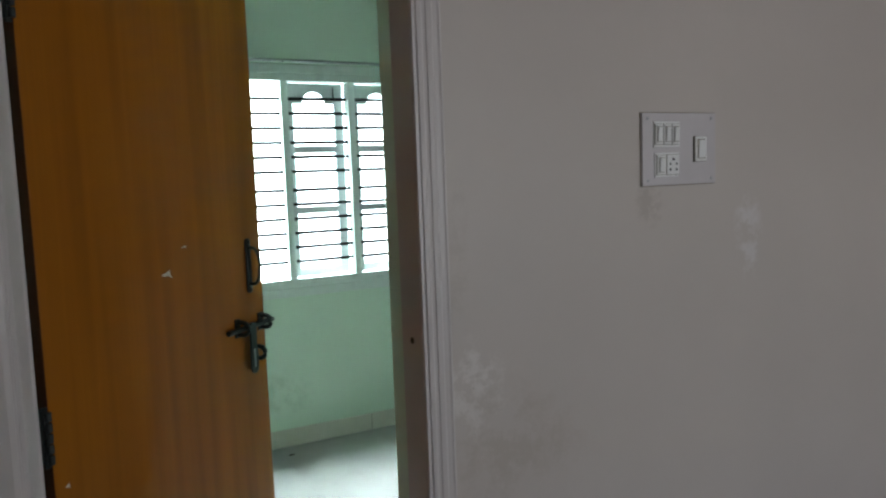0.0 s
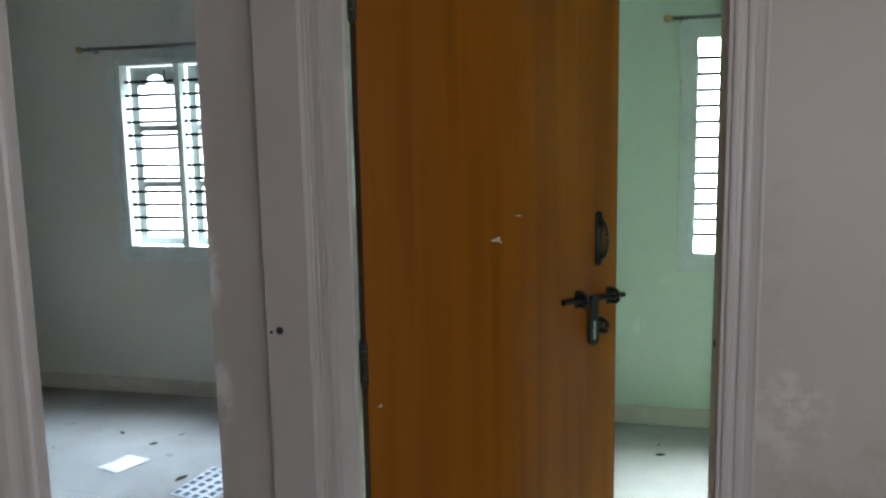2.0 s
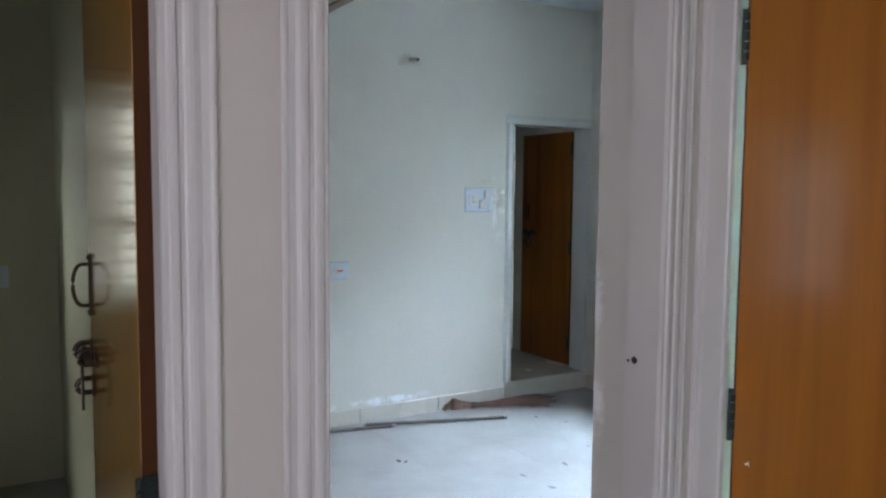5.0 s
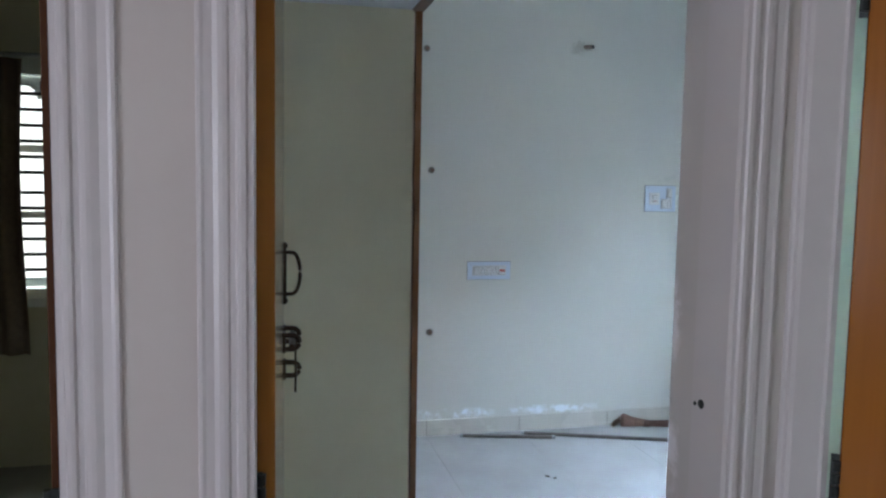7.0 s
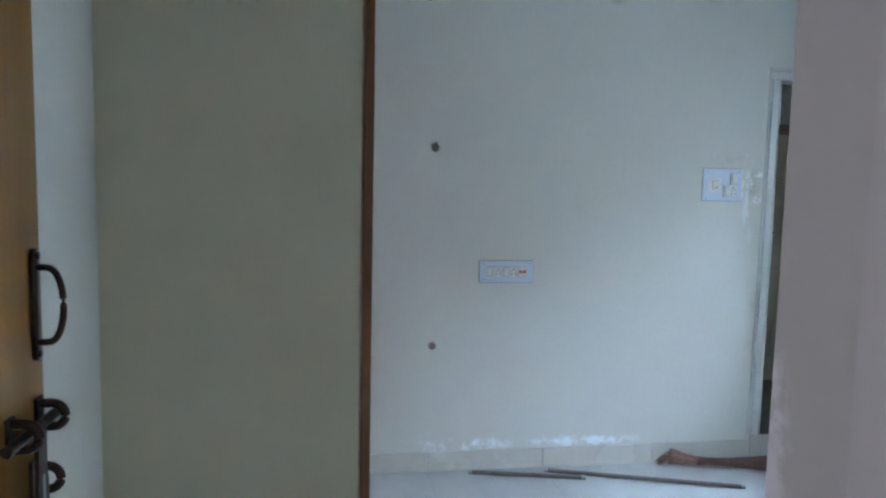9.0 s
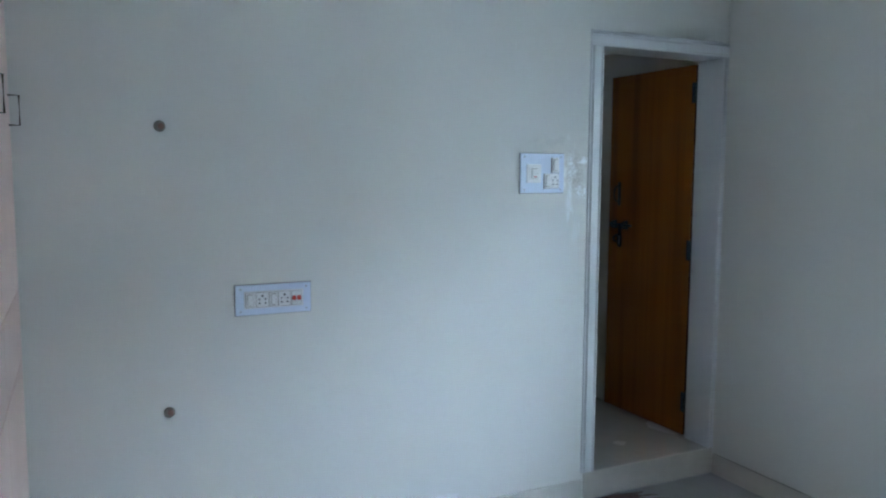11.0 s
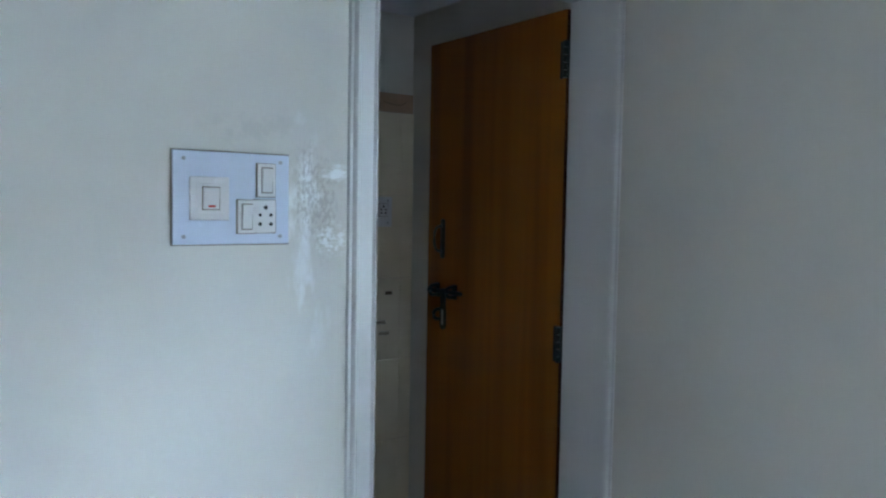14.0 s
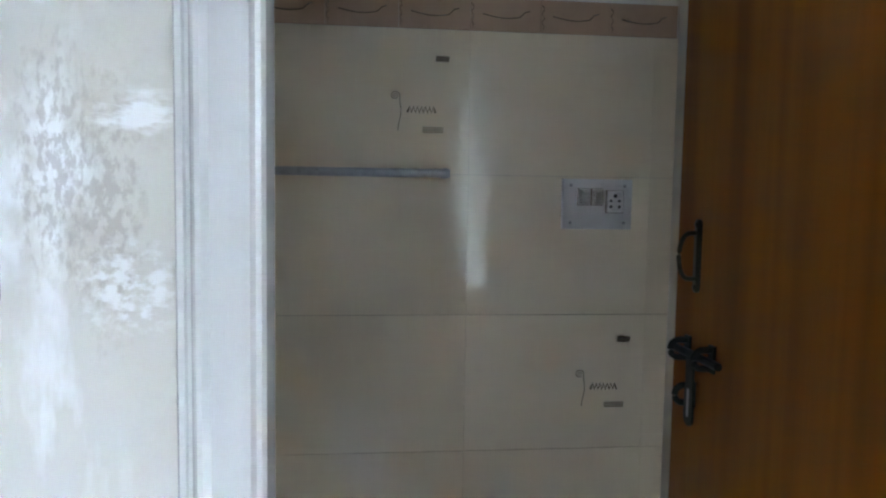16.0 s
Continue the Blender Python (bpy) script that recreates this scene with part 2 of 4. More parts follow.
def floor_tile_material():
    k = Mat("vitrified_floor_tile", 0.12)
    info = k.t.nodes.new("ShaderNodeObjectInfo")
    v = k.place()
    c = k.ramp(k.noise(v, 3.5, 5), [(0.3, (0.395, 0.385, 0.37)), (0.7, (0.455, 0.45, 0.435))])
    c = k.mix(k.math("MULTIPLY", info.outputs["Random"], 0.10), c, (0.38, 0.365, 0.345))
    dust = k.ramp(k.noise(v, 5, 6, 0.7), [(0.48, (0, 0, 0)), (0.72, (1, 1, 1))])
    k.colour(k.mix(k.math("MULTIPLY", dust, 0.22), c, (0.36, 0.335, 0.305)))
    k.rough(k.math("MULTIPLY_ADD", k.noise(v, 2.2, 6, 0.6), 0.16, 0.08))
    return k.m


M_TILE = floor_tile_material()


def glass_material():
    k = Mat("window_glass", 0.02)
    k.b.inputs["Transmission Weight"].default_value = 1.0
    k.b.inputs["IOR"].default_value = 1.45
    return k.m


M_GLASS = glass_material()

# ------------------------------------------------------------------ mesh helpers


def box(bm, x0, x1, y0, y1, z0, z1, bevel=0.0, m=None):
    """An axis-aligned box, moved by m, with bevelled edges if asked."""
    made = bmesh.ops.create_cube(bm, size=1.0, matrix=Matrix.LocRotScale(((x0 + x1) / 2, (y0 + y1) / 2, (z0 + z1) / 2), None, (abs(x1 - x0), abs(y1 - y0), abs(z1 - z0))))
    verts = made["verts"]
    if bevel:
        edges = list({e for v in verts for e in v.link_edges})
        r = bmesh.ops.bevel(bm, geom=edges, offset=bevel, segments=2, affect="EDGES", profile=0.5)
        verts = r["verts"]
        seen = {v for f in r["faces"] for v in f.verts}
        verts = list(seen | set(verts))
        todo, verts = list(verts), set(verts)
        while todo:
            for e in todo.pop().link_edges:
                for o in e.verts:
                    if o not in verts:
                        verts.add(o)
                        todo.append(o)
    if m is not None:
        bmesh.ops.transform(bm, matrix=m, verts=list(verts))
    return bm


def prism(bm, pts, z0, z1, m=None):
    """A closed outline in local XY drawn out along Z."""
    m = m or Matrix()
    a = [bm.verts.new(m @ Vector((x, y, z0))) for x, y in pts]
    b = [bm.verts.new(m @ Vector((x, y, z1))) for x, y in pts]
    n = len(pts)
    for i in range(n):
        bm.faces.new((a[i], a[(i + 1) % n], b[(i + 1) % n], b[i]))
    bm.faces.new(a[::-1])
    bm.faces.new(b)
    bmesh.ops.recalc_face_normals(bm, faces=bm.faces[:])
    return bm


def rod(bm, a, b, r, seg=12, r2=None):
    """A round bar from a to b."""
    a, b = Vector(a), Vector(b)
    d = b - a
    m = Matrix.Translation((a + b) / 2) @ d.to_track_quat("Z", "Y").to_matrix().to_4x4()
    bmesh.ops.create_cone(bm, cap_ends=True, segments=seg, radius1=r, radius2=r if r2 is None else r2, depth=d.length, matrix=m)
    return bm


def tube(bm, pts, r, seg=8):
    """A round bar bent along points."""
    rings = []
    pts = [Vector(p) for p in pts]
    for i, p in enumerate(pts):
        d = (pts[min(i + 1, len(pts) - 1)] - pts[max(i - 1, 0)]).normalized()
        q = d.to_track_quat("Z", "Y")
        rings.append([bm.verts.new(p + q @ Vector((r * math.cos(2 * math.pi * k / seg), r * math.sin(2 * math.pi * k / seg), 0))) for k in range(seg)])
    for p, q in zip(rings, rings[1:]):
        for k in range(seg):
            bm.faces.new((p[k], p[(k + 1) % seg], q[(k + 1) % seg], q[k]))
    bm.faces.new(rings[0][::-1])
    bm.faces.new(rings[-1])
    return bm


def ring(bm, centre, axis, r, thick, seg=20):
    q = Vector(axis).to_track_quat("Z", "Y")
    pts = [Vector(centre) + q @ Vector((r * math.cos(2 * math.pi * k / seg), r * math.sin(2 * math.pi * k / seg), 0)) for k in range(seg)]
    rows = []
    for i, p in enumerate(pts):
        out = (p - Vector(centre)).normalized()
        ax = (q @ Vector((0, 0, 1)))
        rows.append([bm.verts.new(p + thick * (math.cos(2 * math.pi * k / 8) * out + math.sin(2 * math.pi * k / 8) * ax)) for k in range(8)])
    for i in range(seg):
        p, n = rows[i], rows[(i + 1) % seg]
        for k in range(8):
            bm.faces.new((p[k], p[(k + 1) % 8], n[(k + 1) % 8], n[k]))
    return bm


def part(name, bm, material, parent=None, label="", smooth=False):
    """Links bm as one mesh object, under a thing or a part."""
    me = bpy.data.meshes.new(name)
    bmesh.ops.recalc_face_normals(bm, faces=bm.faces[:])
    bm.to_mesh(me)
    bm.free()
    me.materials.append(material)
    if smooth:
        for p in me.polygons:
            p.use_smooth = True
    ob = new(name, me)
    ob.parent = parent
    if label:
        ob["label"] = label
    return ob


def thing(name, label, category, m=None, group="", kind=""):
    ob = new(name)
    ob.matrix_basis = m or Matrix()
    return tagged(ob, label, category, group, kind)


def bmnew():
    return bmesh.new()


# ------------------------------------------------------------------ plan
WALL = 0.25          # walls of the hall
WEST, NORTH, CEIL = -3.40, 2.68, 2.90
HALL_E, HALL_S = 3.4, -3.6
ROOM_A_E = 3.3


def wall(name, material, label, boxes):
    bm = bmnew()
    for b in boxes:
        box(bm, *b)
    return tagged(part(name, bm, material), label, "wall", kind="structure")


# the wall between hall and bedrooms (doors B and C), faced in hall paint
B0, B1, C1, C0 = -0.88, -0.065, -1.065, -1.88
DOOR_H = 2.10
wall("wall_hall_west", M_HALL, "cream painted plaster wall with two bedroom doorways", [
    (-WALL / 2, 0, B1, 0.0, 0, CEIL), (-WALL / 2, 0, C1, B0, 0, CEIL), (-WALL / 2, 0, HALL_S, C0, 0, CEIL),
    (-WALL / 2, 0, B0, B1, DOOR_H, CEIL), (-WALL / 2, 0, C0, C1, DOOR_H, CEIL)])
wall("wall_bedroom_east", M_JAMB, "pale plaster wall with worn reveal edges", [
    (-WALL, -WALL / 2, B1, 0.0, 0, CEIL), (-WALL, -WALL / 2, -0.95, B0, 0, CEIL), (-WALL, -WALL / 2, B0, B1, DOOR_H, CEIL)])
wall("wall_study_east", M_OLIVE, "olive cream plaster wall", [
    (-WALL, -WALL / 2, C1, -0.95, 0, CEIL), (-WALL, -WALL / 2, HALL_S, C0, 0, CEIL), (-WALL, -WALL / 2, C0, C1, DOOR_H, CEIL)])
wall("wall_bedroom_partition", M_ROOM, "pale cream wall between two bedrooms", [(-WALL, -WALL / 2, 0.0, NORTH, 0, CEIL)])
wall("wall_green_room_west", M_GREEN, "mint green painted wall", [(-WALL / 2, 0.0, 0.06, NORTH, 0, CEIL)])
wall("wall_corner", M_HALL, "plaster wall end", [(-WALL / 2, 0.0, 0.0, 0.06, 0, CEIL)])
A0, A1 = 0.004, 0.845
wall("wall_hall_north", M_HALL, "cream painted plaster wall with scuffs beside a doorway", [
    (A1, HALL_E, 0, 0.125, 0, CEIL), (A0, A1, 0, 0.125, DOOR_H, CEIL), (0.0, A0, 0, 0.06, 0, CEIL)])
wall("wall_green_room_south", M_GREEN, "mint green painted wall", [
    (A1, ROOM_A_E, 0.125, 0.25, 0, CEIL), (A0, A1, 0.125, 0.25, DOOR_H, CEIL), (0.0, A0, 0.06, 0.25, 0, CEIL)])
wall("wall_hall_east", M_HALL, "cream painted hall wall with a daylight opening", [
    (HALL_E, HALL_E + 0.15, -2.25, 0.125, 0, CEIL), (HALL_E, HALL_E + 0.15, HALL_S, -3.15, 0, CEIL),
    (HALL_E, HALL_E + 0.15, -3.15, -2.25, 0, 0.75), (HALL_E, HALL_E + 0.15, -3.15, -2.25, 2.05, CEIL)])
# Out of view; the opening is added to let the fill lamp in.
wall("wall_hall_south", M_HALL, "unseen cream painted hall wall with an opening added for the fill lamp", [
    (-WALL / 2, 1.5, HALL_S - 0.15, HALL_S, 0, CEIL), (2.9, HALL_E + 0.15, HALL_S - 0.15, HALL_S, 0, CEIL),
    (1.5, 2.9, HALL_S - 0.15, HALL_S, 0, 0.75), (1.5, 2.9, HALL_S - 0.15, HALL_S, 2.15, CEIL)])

WZ0, WZ1 = 0.91, 2.11
WA0, WA1, WB0, WB1 = 0.955, 2.185, -2.425, -1.195
wall("wall_green_room_north", M_GREEN, "mint green outer wall with a barred window", [
    (-WALL / 2, WA0, NORTH, NORTH + 0.23, 0, CEIL), (WA1, ROOM_A_E + 0.2, NORTH, NORTH + 0.23, 0, CEIL),
    (WA0, WA1, NORTH, NORTH + 0.23, 0, WZ0), (WA0, WA1, NORTH, NORTH + 0.23, WZ1, CEIL)])
wall("wall_bedroom_north", M_ROOM, "pale cream outer wall with a barred window", [
    (WEST - 0.16, WB0, NORTH, NORTH + 0.23, 0, CEIL), (WB1, -WALL / 2, NORTH, NORTH + 0.23, 0, CEIL),
    (WB0, WB1, NORTH, NORTH + 0.23, 0, WZ0), (WB0, WB1, NORTH, NORTH + 0.23, WZ1, CEIL)])
wall("wall_green_room_east", M_GREEN, "mint green painted wall", [(ROOM_A_E, ROOM_A_E + 0.2, 0.125, NORTH, 0, CEIL)])

T0, T1, BATH_Z, BATH_TOP = 1.90, 2.672, 0.13, 2.06
wall("wall_bedroom_west", M_ROOM, "pale cream bedroom wall with a bathroom doorway", [
    (WEST - 0.08, WEST, -0.95, T0, 0, CEIL), (WEST - 0.08, WEST, T1, NORTH, 0, CEIL), (WEST - 0.08, WEST, T0, T1, BATH_TOP, CEIL)])
wall("wall_bathroom_east", M_BATHWALL, "cream bathroom wall", [
    (WEST - 0.16, WEST - 0.08, 0.9, T0, 0, CEIL), (WEST - 0.16, WEST - 0.08, T1, NORTH, 0, CEIL), (WEST - 0.16, WEST - 0.08, T0, T1, BATH_TOP, CEIL)])
BATH_W = -4.42
wall("wall_bathroom_west", M_BATHWALL, "cream bathroom wall above tiling", [(BATH_W - 0.16, BATH_W - 0.012, 0.75, NORTH + 0.2, 0, CEIL)])
wall("wall_bathroom_north", M_BATHWALL, "cream bathroom wall", [(BATH_W - 0.012, WEST - 0.16, NORTH + 0.03, NORTH + 0.2, 0, CEIL)])
wall("wall_bathroom_south", M_BATHWALL, "cream bathroom wall", [(BATH_W - 0.012, WEST - 0.16, 0.75, 0.9, 0, CEIL)])
wall("wall_partition_south", M_ROOM, "cream partition behind the wardrobe", [(WEST - 0.16, -WALL, -0.99, -0.95, 0, CEIL)])
STUDY_W, STUDY_S = -3.3, -3.6
wall("wall_study_north", M_OLIVE, "olive cream study wall", [(STUDY_W, -WALL, -1.03, -0.99, 0, CEIL)])
SW0, SW1 = -2.68, -1.45
wall("wall_study_west", M_OLIVE, "olive cream study wall with a curtained window", [
    (STUDY_W - 0.2, STUDY_W, SW1, -0.99, 0, CEIL), (STUDY_W - 0.2, STUDY_W, STUDY_S, SW0, 0, CEIL),
    (STUDY_W - 0.2, STUDY_W, SW0, SW1, 0, WZ0), (STUDY_W - 0.2, STUDY_W, SW0, SW1, WZ1, CEIL)])
wall("wall_study_south", M_OLIVE, "olive cream study wall", [(STUDY_W - 0.2, -WALL / 2, STUDY_S - 0.15, STUDY_S, 0, CEIL)])

bm = box(bmnew(), BATH_W - 0.16, HALL_E + 0.15, HALL_S - 0.15, NORTH + 0.23, CEIL, CEIL + 0.12)
tagged(part("ceiling", bm, M_CEIL), "white painted concrete ceiling", "ceiling", kind="structure")
bm = box(bmnew(), BATH_W - 0.012, WEST - 0.16, 0.9, NORTH + 0.03, 2.16, 2.24)
tagged(part("ceiling_bathroom", bm, M_CEIL), "low white bathroom ceiling", "ceiling", kind="structure")
bm = box(bmnew(), -400, 400, -400, 400, -0.5, -0.4)
tagged(part("ground", bm, M_GROUND), "dry earth around the house", "ground", kind="structure")

# Glowing board in place of the blown-out sky; it also lights the rooms.
glow = Mat("sky_glow", 1.0)
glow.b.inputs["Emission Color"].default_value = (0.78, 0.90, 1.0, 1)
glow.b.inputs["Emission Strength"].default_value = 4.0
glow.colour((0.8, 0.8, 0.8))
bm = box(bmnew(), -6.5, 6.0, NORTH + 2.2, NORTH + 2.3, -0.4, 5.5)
tagged(part("backdrop_north", bm, glow.m), "glowing board standing in for the overexposed sky outside the windows", "backdrop", kind="structure")
# Dimmer, yellower sky board, its glow tuned for the study door's reflection.
west_glow = Mat("dim_sky_glow", 1.0)
west_glow.b.inputs["Emission Color"].default_value = (1.0, 0.93, 0.66, 1)
west_glow.b.inputs["Emission Strength"].default_value = 0.65
west_glow.colour((0.6, 0.6, 0.55))
bm = box(bmnew(), STUDY_W - 6.1, STUDY_W - 6.0, -9, 3, -0.4, 8.0)
tagged(part("backdrop_west", bm, west_glow.m), "dim yellowish glowing board standing in for the sky outside the study", "backdrop", kind="structure")

floor = tagged(part("floor", box(bmnew(), BATH_W - 0.16, HALL_E + 0.15, HALL_S - 0.15, NORTH + 0.23, -0.4, -0.0016), M_FLOORJOINT),
               "glossy off-white vitrified tile floor with leaf litter", "floor", kind="structure")
bm = box(bmnew(), BATH_W - 0.012, WEST + 0.006, T0 + 0.0, T1, 0.0, BATH_Z, 0.004)
box(bm, BATH_W - 0.012, WEST - 0.16, 0.9, T0, 0.0, BATH_Z)
tagged(part("bathroom_step", bm, M_SKIRT), "raised cream bathroom floor with a step edge", "step", kind="structure")


# skirting
def skirting(runs):
    for i, (x0, x1, y0, y1) in enumerate(runs):
        base = tagged(part("baseboard", box(bmnew(), x0, x1, y0, y1, 0, 0.10, 0.002), M_SKIRT), "cream glazed tile skirting along the wall", "skirting", "skirting", "structure")


skirting([(WEST, WEST + 0.012, -0.29, 0.13), (WEST, WEST + 0.012, 0.133, 0.73), (WEST, WEST + 0.012, 0.733, 1.33), (WEST, WEST + 0.012, 1.333, 1.885),
          (WEST + 0.012, -2.80, NORTH - 0.012, NORTH), (-2.797, -2.2, NORTH - 0.012, NORTH), (-2.197, -1.6, NORTH - 0.012, NORTH), (-1.597, -1.0, NORTH - 0.012, NORTH), (-0.997, -WALL, NORTH - 0.012, NORTH),
          (0.0, 0.6, NORTH - 0.012, NORTH), (0.603, 1.2, NORTH - 0.012, NORTH), (1.203, 1.8, NORTH - 0.012, NORTH), (1.803, 2.4, NORTH - 0.012, NORTH), (2.403, ROOM_A_E, NORTH - 0.012, NORTH)])

# ------------------------------------------------------------------ doors
FACE_WEST = Matrix(((0, -1, 0, 0), (1, 0, 0, 0), (0, 0, 1, 0), (0, 0, 0, 1)))   # local X runs north, local Y into a west-facing view


def wall_frame(x, y, facing):
    return Matrix.Translation((x, y, 0)) @ (FACE_WEST if facing == "west" else Matrix())


def moulding(w, body, depth, proud=0.009):
    """Section of a moulded frame member: X outward from the opening, Y into the wall."""
    p = proud
    return [(0, depth), (0, 0.004), (0.003, -p * 0.5), (0.010, -p * 0.55), (0.013, -p * 0.95), (0.019, -p), (0.024, -p * 0.92), (0.027, -p * 0.55),
            (0.034, -p * 0.5), (0.037, -p * 0.8), (0.043, -p * 0.86), (0.049, -p * 0.8), (w * 0.72, -p * 0.45), (w * 0.86, -p * 0.55), (w * 0.92, -p * 0.75), (w - 0.002, -p * 0.7), (w, -0.003), (w, 0.0005), (body, 0.0005), (body, depth)]


def flat_moulding(w, body, depth):
    """Section of a plain frame member with a bead at both edges and a groove beside the wall."""
    return [(0, depth), (0, -0.006), (0.003, -0.012), (0.007, -0.013), (0.010, -0.010), (0.012, -0.0075), (w * 0.62, -0.0075), (w * 0.66, -0.010), (w * 0.70, -0.013), (w * 0.76, -0.013), (w * 0.80, -0.009),
            (w * 0.84, -0.003), (w * 0.88, -0.003), (w * 0.90, -0.008), (w * 0.97, -0.008), (w, -0.004), (w, 0.0005), (body, 0.0005), (body, depth)]


def splayed_moulding(w, body, depth):
    """The hinge-side member of the green room frame: its inner face leans into the opening, with a bead at the back."""
    back = 0.020
    return [(-back, depth), (-back, depth - 0.011), (-back + 0.005, depth - 0.014), (-0.001, 0.002)] + [(x, y) for x, y in moulding(w, body, depth)[2:]]


def door_frame(door, m, width, height, z0, w, body, depth, material, wr=None, section=moulding, left_depth=None, left_section=None, left_shift=0.0):
    pts = section(w, body, depth)
    wr = wr or w
    left = [(left_shift - x, y) for x, y in (left_section or section)(w + left_shift, body + left_shift, left_depth or depth)]
    right = [(width + x, y) for x, y in (pts if wr == w else section(wr, min(body, wr), depth))]
    part("frame_post", prism(bmnew(), left, z0, height), material, door).matrix_basis = Matrix()
    part("frame_post", prism(bmnew(), right, z0, height), material, door)
    head = Matrix(((0, 0, 1, 0), (0, 1, 0, 0), (1, 0, 0, height), (0, 0, 0, 1)))
    part("frame_head", prism(bmnew(), pts, -min(w, 0.9), width + wr, head), material, door)


def hinge(door, x, y, z, side, proud=0.003):
    bm = bmnew()
    y0 = y + max(0.0, -proud - 0.002)
    for i in range(5):
        rod(bm, (x - 0.005 * side, y - proud, z - 0.05 + i * 0.0205), (x - 0.005 * side, y - proud, z - 0.05 + i * 0.0205 + 0.0165), 0.0065, 10)
    xa, xb = sorted((x - 0.0035 * side, x - 0.0013 * side))
    box(bm, xa, xb, y0, y + 0.030, z - 0.05, z + 0.05)
    xa, xb = sorted((x - 0.009 * side, x - 0.0065 * side))
    box(bm, xa, xb, y0, y + 0.022, z - 0.05, z + 0.05)
    if proud > 0.005:
        box(bm, min(0, 0.020 * side), max(0, 0.020 * side), y - 0.0022, y, z - 0.05, z + 0.05)
    gap = side > 0 and proud > 0
    if gap:
        box(bm, -0.014, 0.0, 0.002, 0.005, z - 0.058, z + 0.058)
    ob = part("hinge", bm, M_IRON, door, "dark iron butt hinge")
    if gap:
        for k in range(3):
            part("knuckle", box(bmnew(), -0.0095 + 0.003 * (k % 2), -0.0045 + 0.003 * (k % 2), 0.0008, 0.003, z - 0.048 + 0.036 * k, z - 0.028 + 0.036 * k), M_STEEL, ob, "worn bright knuckle")
    return ob


def pull_handle(leaf, x, z0, z1, s, metal):
    """A bowed pull on a back plate, standing out along local -Y."""
    bm = bmnew()
    box(bm, x - 0.0095, x + 0.0095, -0.006, 0.0, z0 + 0.0095, z1 - 0.0095)
    for z in (z0 + 0.0095, z1 - 0.0095):
        rod(bm, (x, 0.0, z), (x, -0.006, z), 0.0095, 16)
        rod(bm, (x, -0.005, z), (x, -0.009, z), 0.005, 10)
    a, b = z0 + 0.025, z1 - 0.025
    c, d = (a + b) / 2, (b - a) / 2
    pts = [(x, -0.004, b), (x, -0.016, b)] + [(x, -0.016 - 0.022 * math.cos(k * math.pi / 16) ** 0.8, c + d * math.sin(k * math.pi / 16)) for k in range(7, -8, -1)] + [(x, -0.016, a), (x, -0.004, a)]
    tube(bm, pts, 0.0045)
    return part("pull_handle", bm, metal, leaf, "dark oxidised pull handle", True)


def loop(bm, x, z):
    """A D-shaped staple on a small plate, standing out along local -Y."""
    arc = [(x, -0.020 - 0.016 * math.sin(math.pi * k / 10), z - 0.016 * math.cos(math.pi * k / 10)) for k in range(11)]
    tube(bm, [(x, -0.001, z - 0.016), *arc, (x, -0.001, z + 0.016)], 0.0062)
    return box(bm, x - 0.011, x + 0.011, -0.005, 0.0, z - 0.024, z + 0.024, 0.001)


def slide_bolt(leaf, x0, x1, z, s, metal):
    """An aldrop: round bolt in two staples, hasp plate and a padlock ring; s is the side of the free edge."""
    bm = bmnew()
    rod(bm, (x0, -0.020, z), (x1, -0.020, z), 0.0072, 12)
    part("bolt_bar", bm, metal, leaf, "oxidised sliding bolt")
    for x in (x0 + (x1 - x0) * 0.32, x1 - (x1 - x0) * 0.16):
        bm = loop(bmnew(), x, z)
        part("staple", bm, metal, leaf, "iron staple of the bolt")
    bm = bmnew()
    xm = x0 + (x1 - x0) * 0.47
    flat = Matrix(((1, 0, 0, xm), (0, 0, 1, -0.030), (0, 1, 0, z), (0, 0, 0, 1)))
    round_end = [(0.016 * math.cos(a), -0.108 + 0.016 * math.sin(a)) for a in (math.pi + math.pi * k / 10 for k in range(11))]
    prism(bm, [(0.016, -0.070), (0.013, -0.05), (0.014, 0.0), (0.010, 0.011), (-0.010, 0.011), (-0.014, 0.0), (-0.013, -0.05), (-0.016, -0.070), *round_end], 0.0, 0.005, flat)
    part("hasp", bm, metal, leaf, "slotted hasp plate")
    part("hasp_slot", box(bmnew(), xm - 0.004, xm + 0.004, -0.0306, -0.0296, z - 0.108, z - 0.058), M_STEEL, leaf, "worn bright slot")
    bm = bmnew()
    xr = xm + 0.040 * (1 if x1 > x0 else -1)
    loop(bm, xr, z - 0.078)
    part("padlock_ring", bm, metal, leaf, "iron padlock ring")


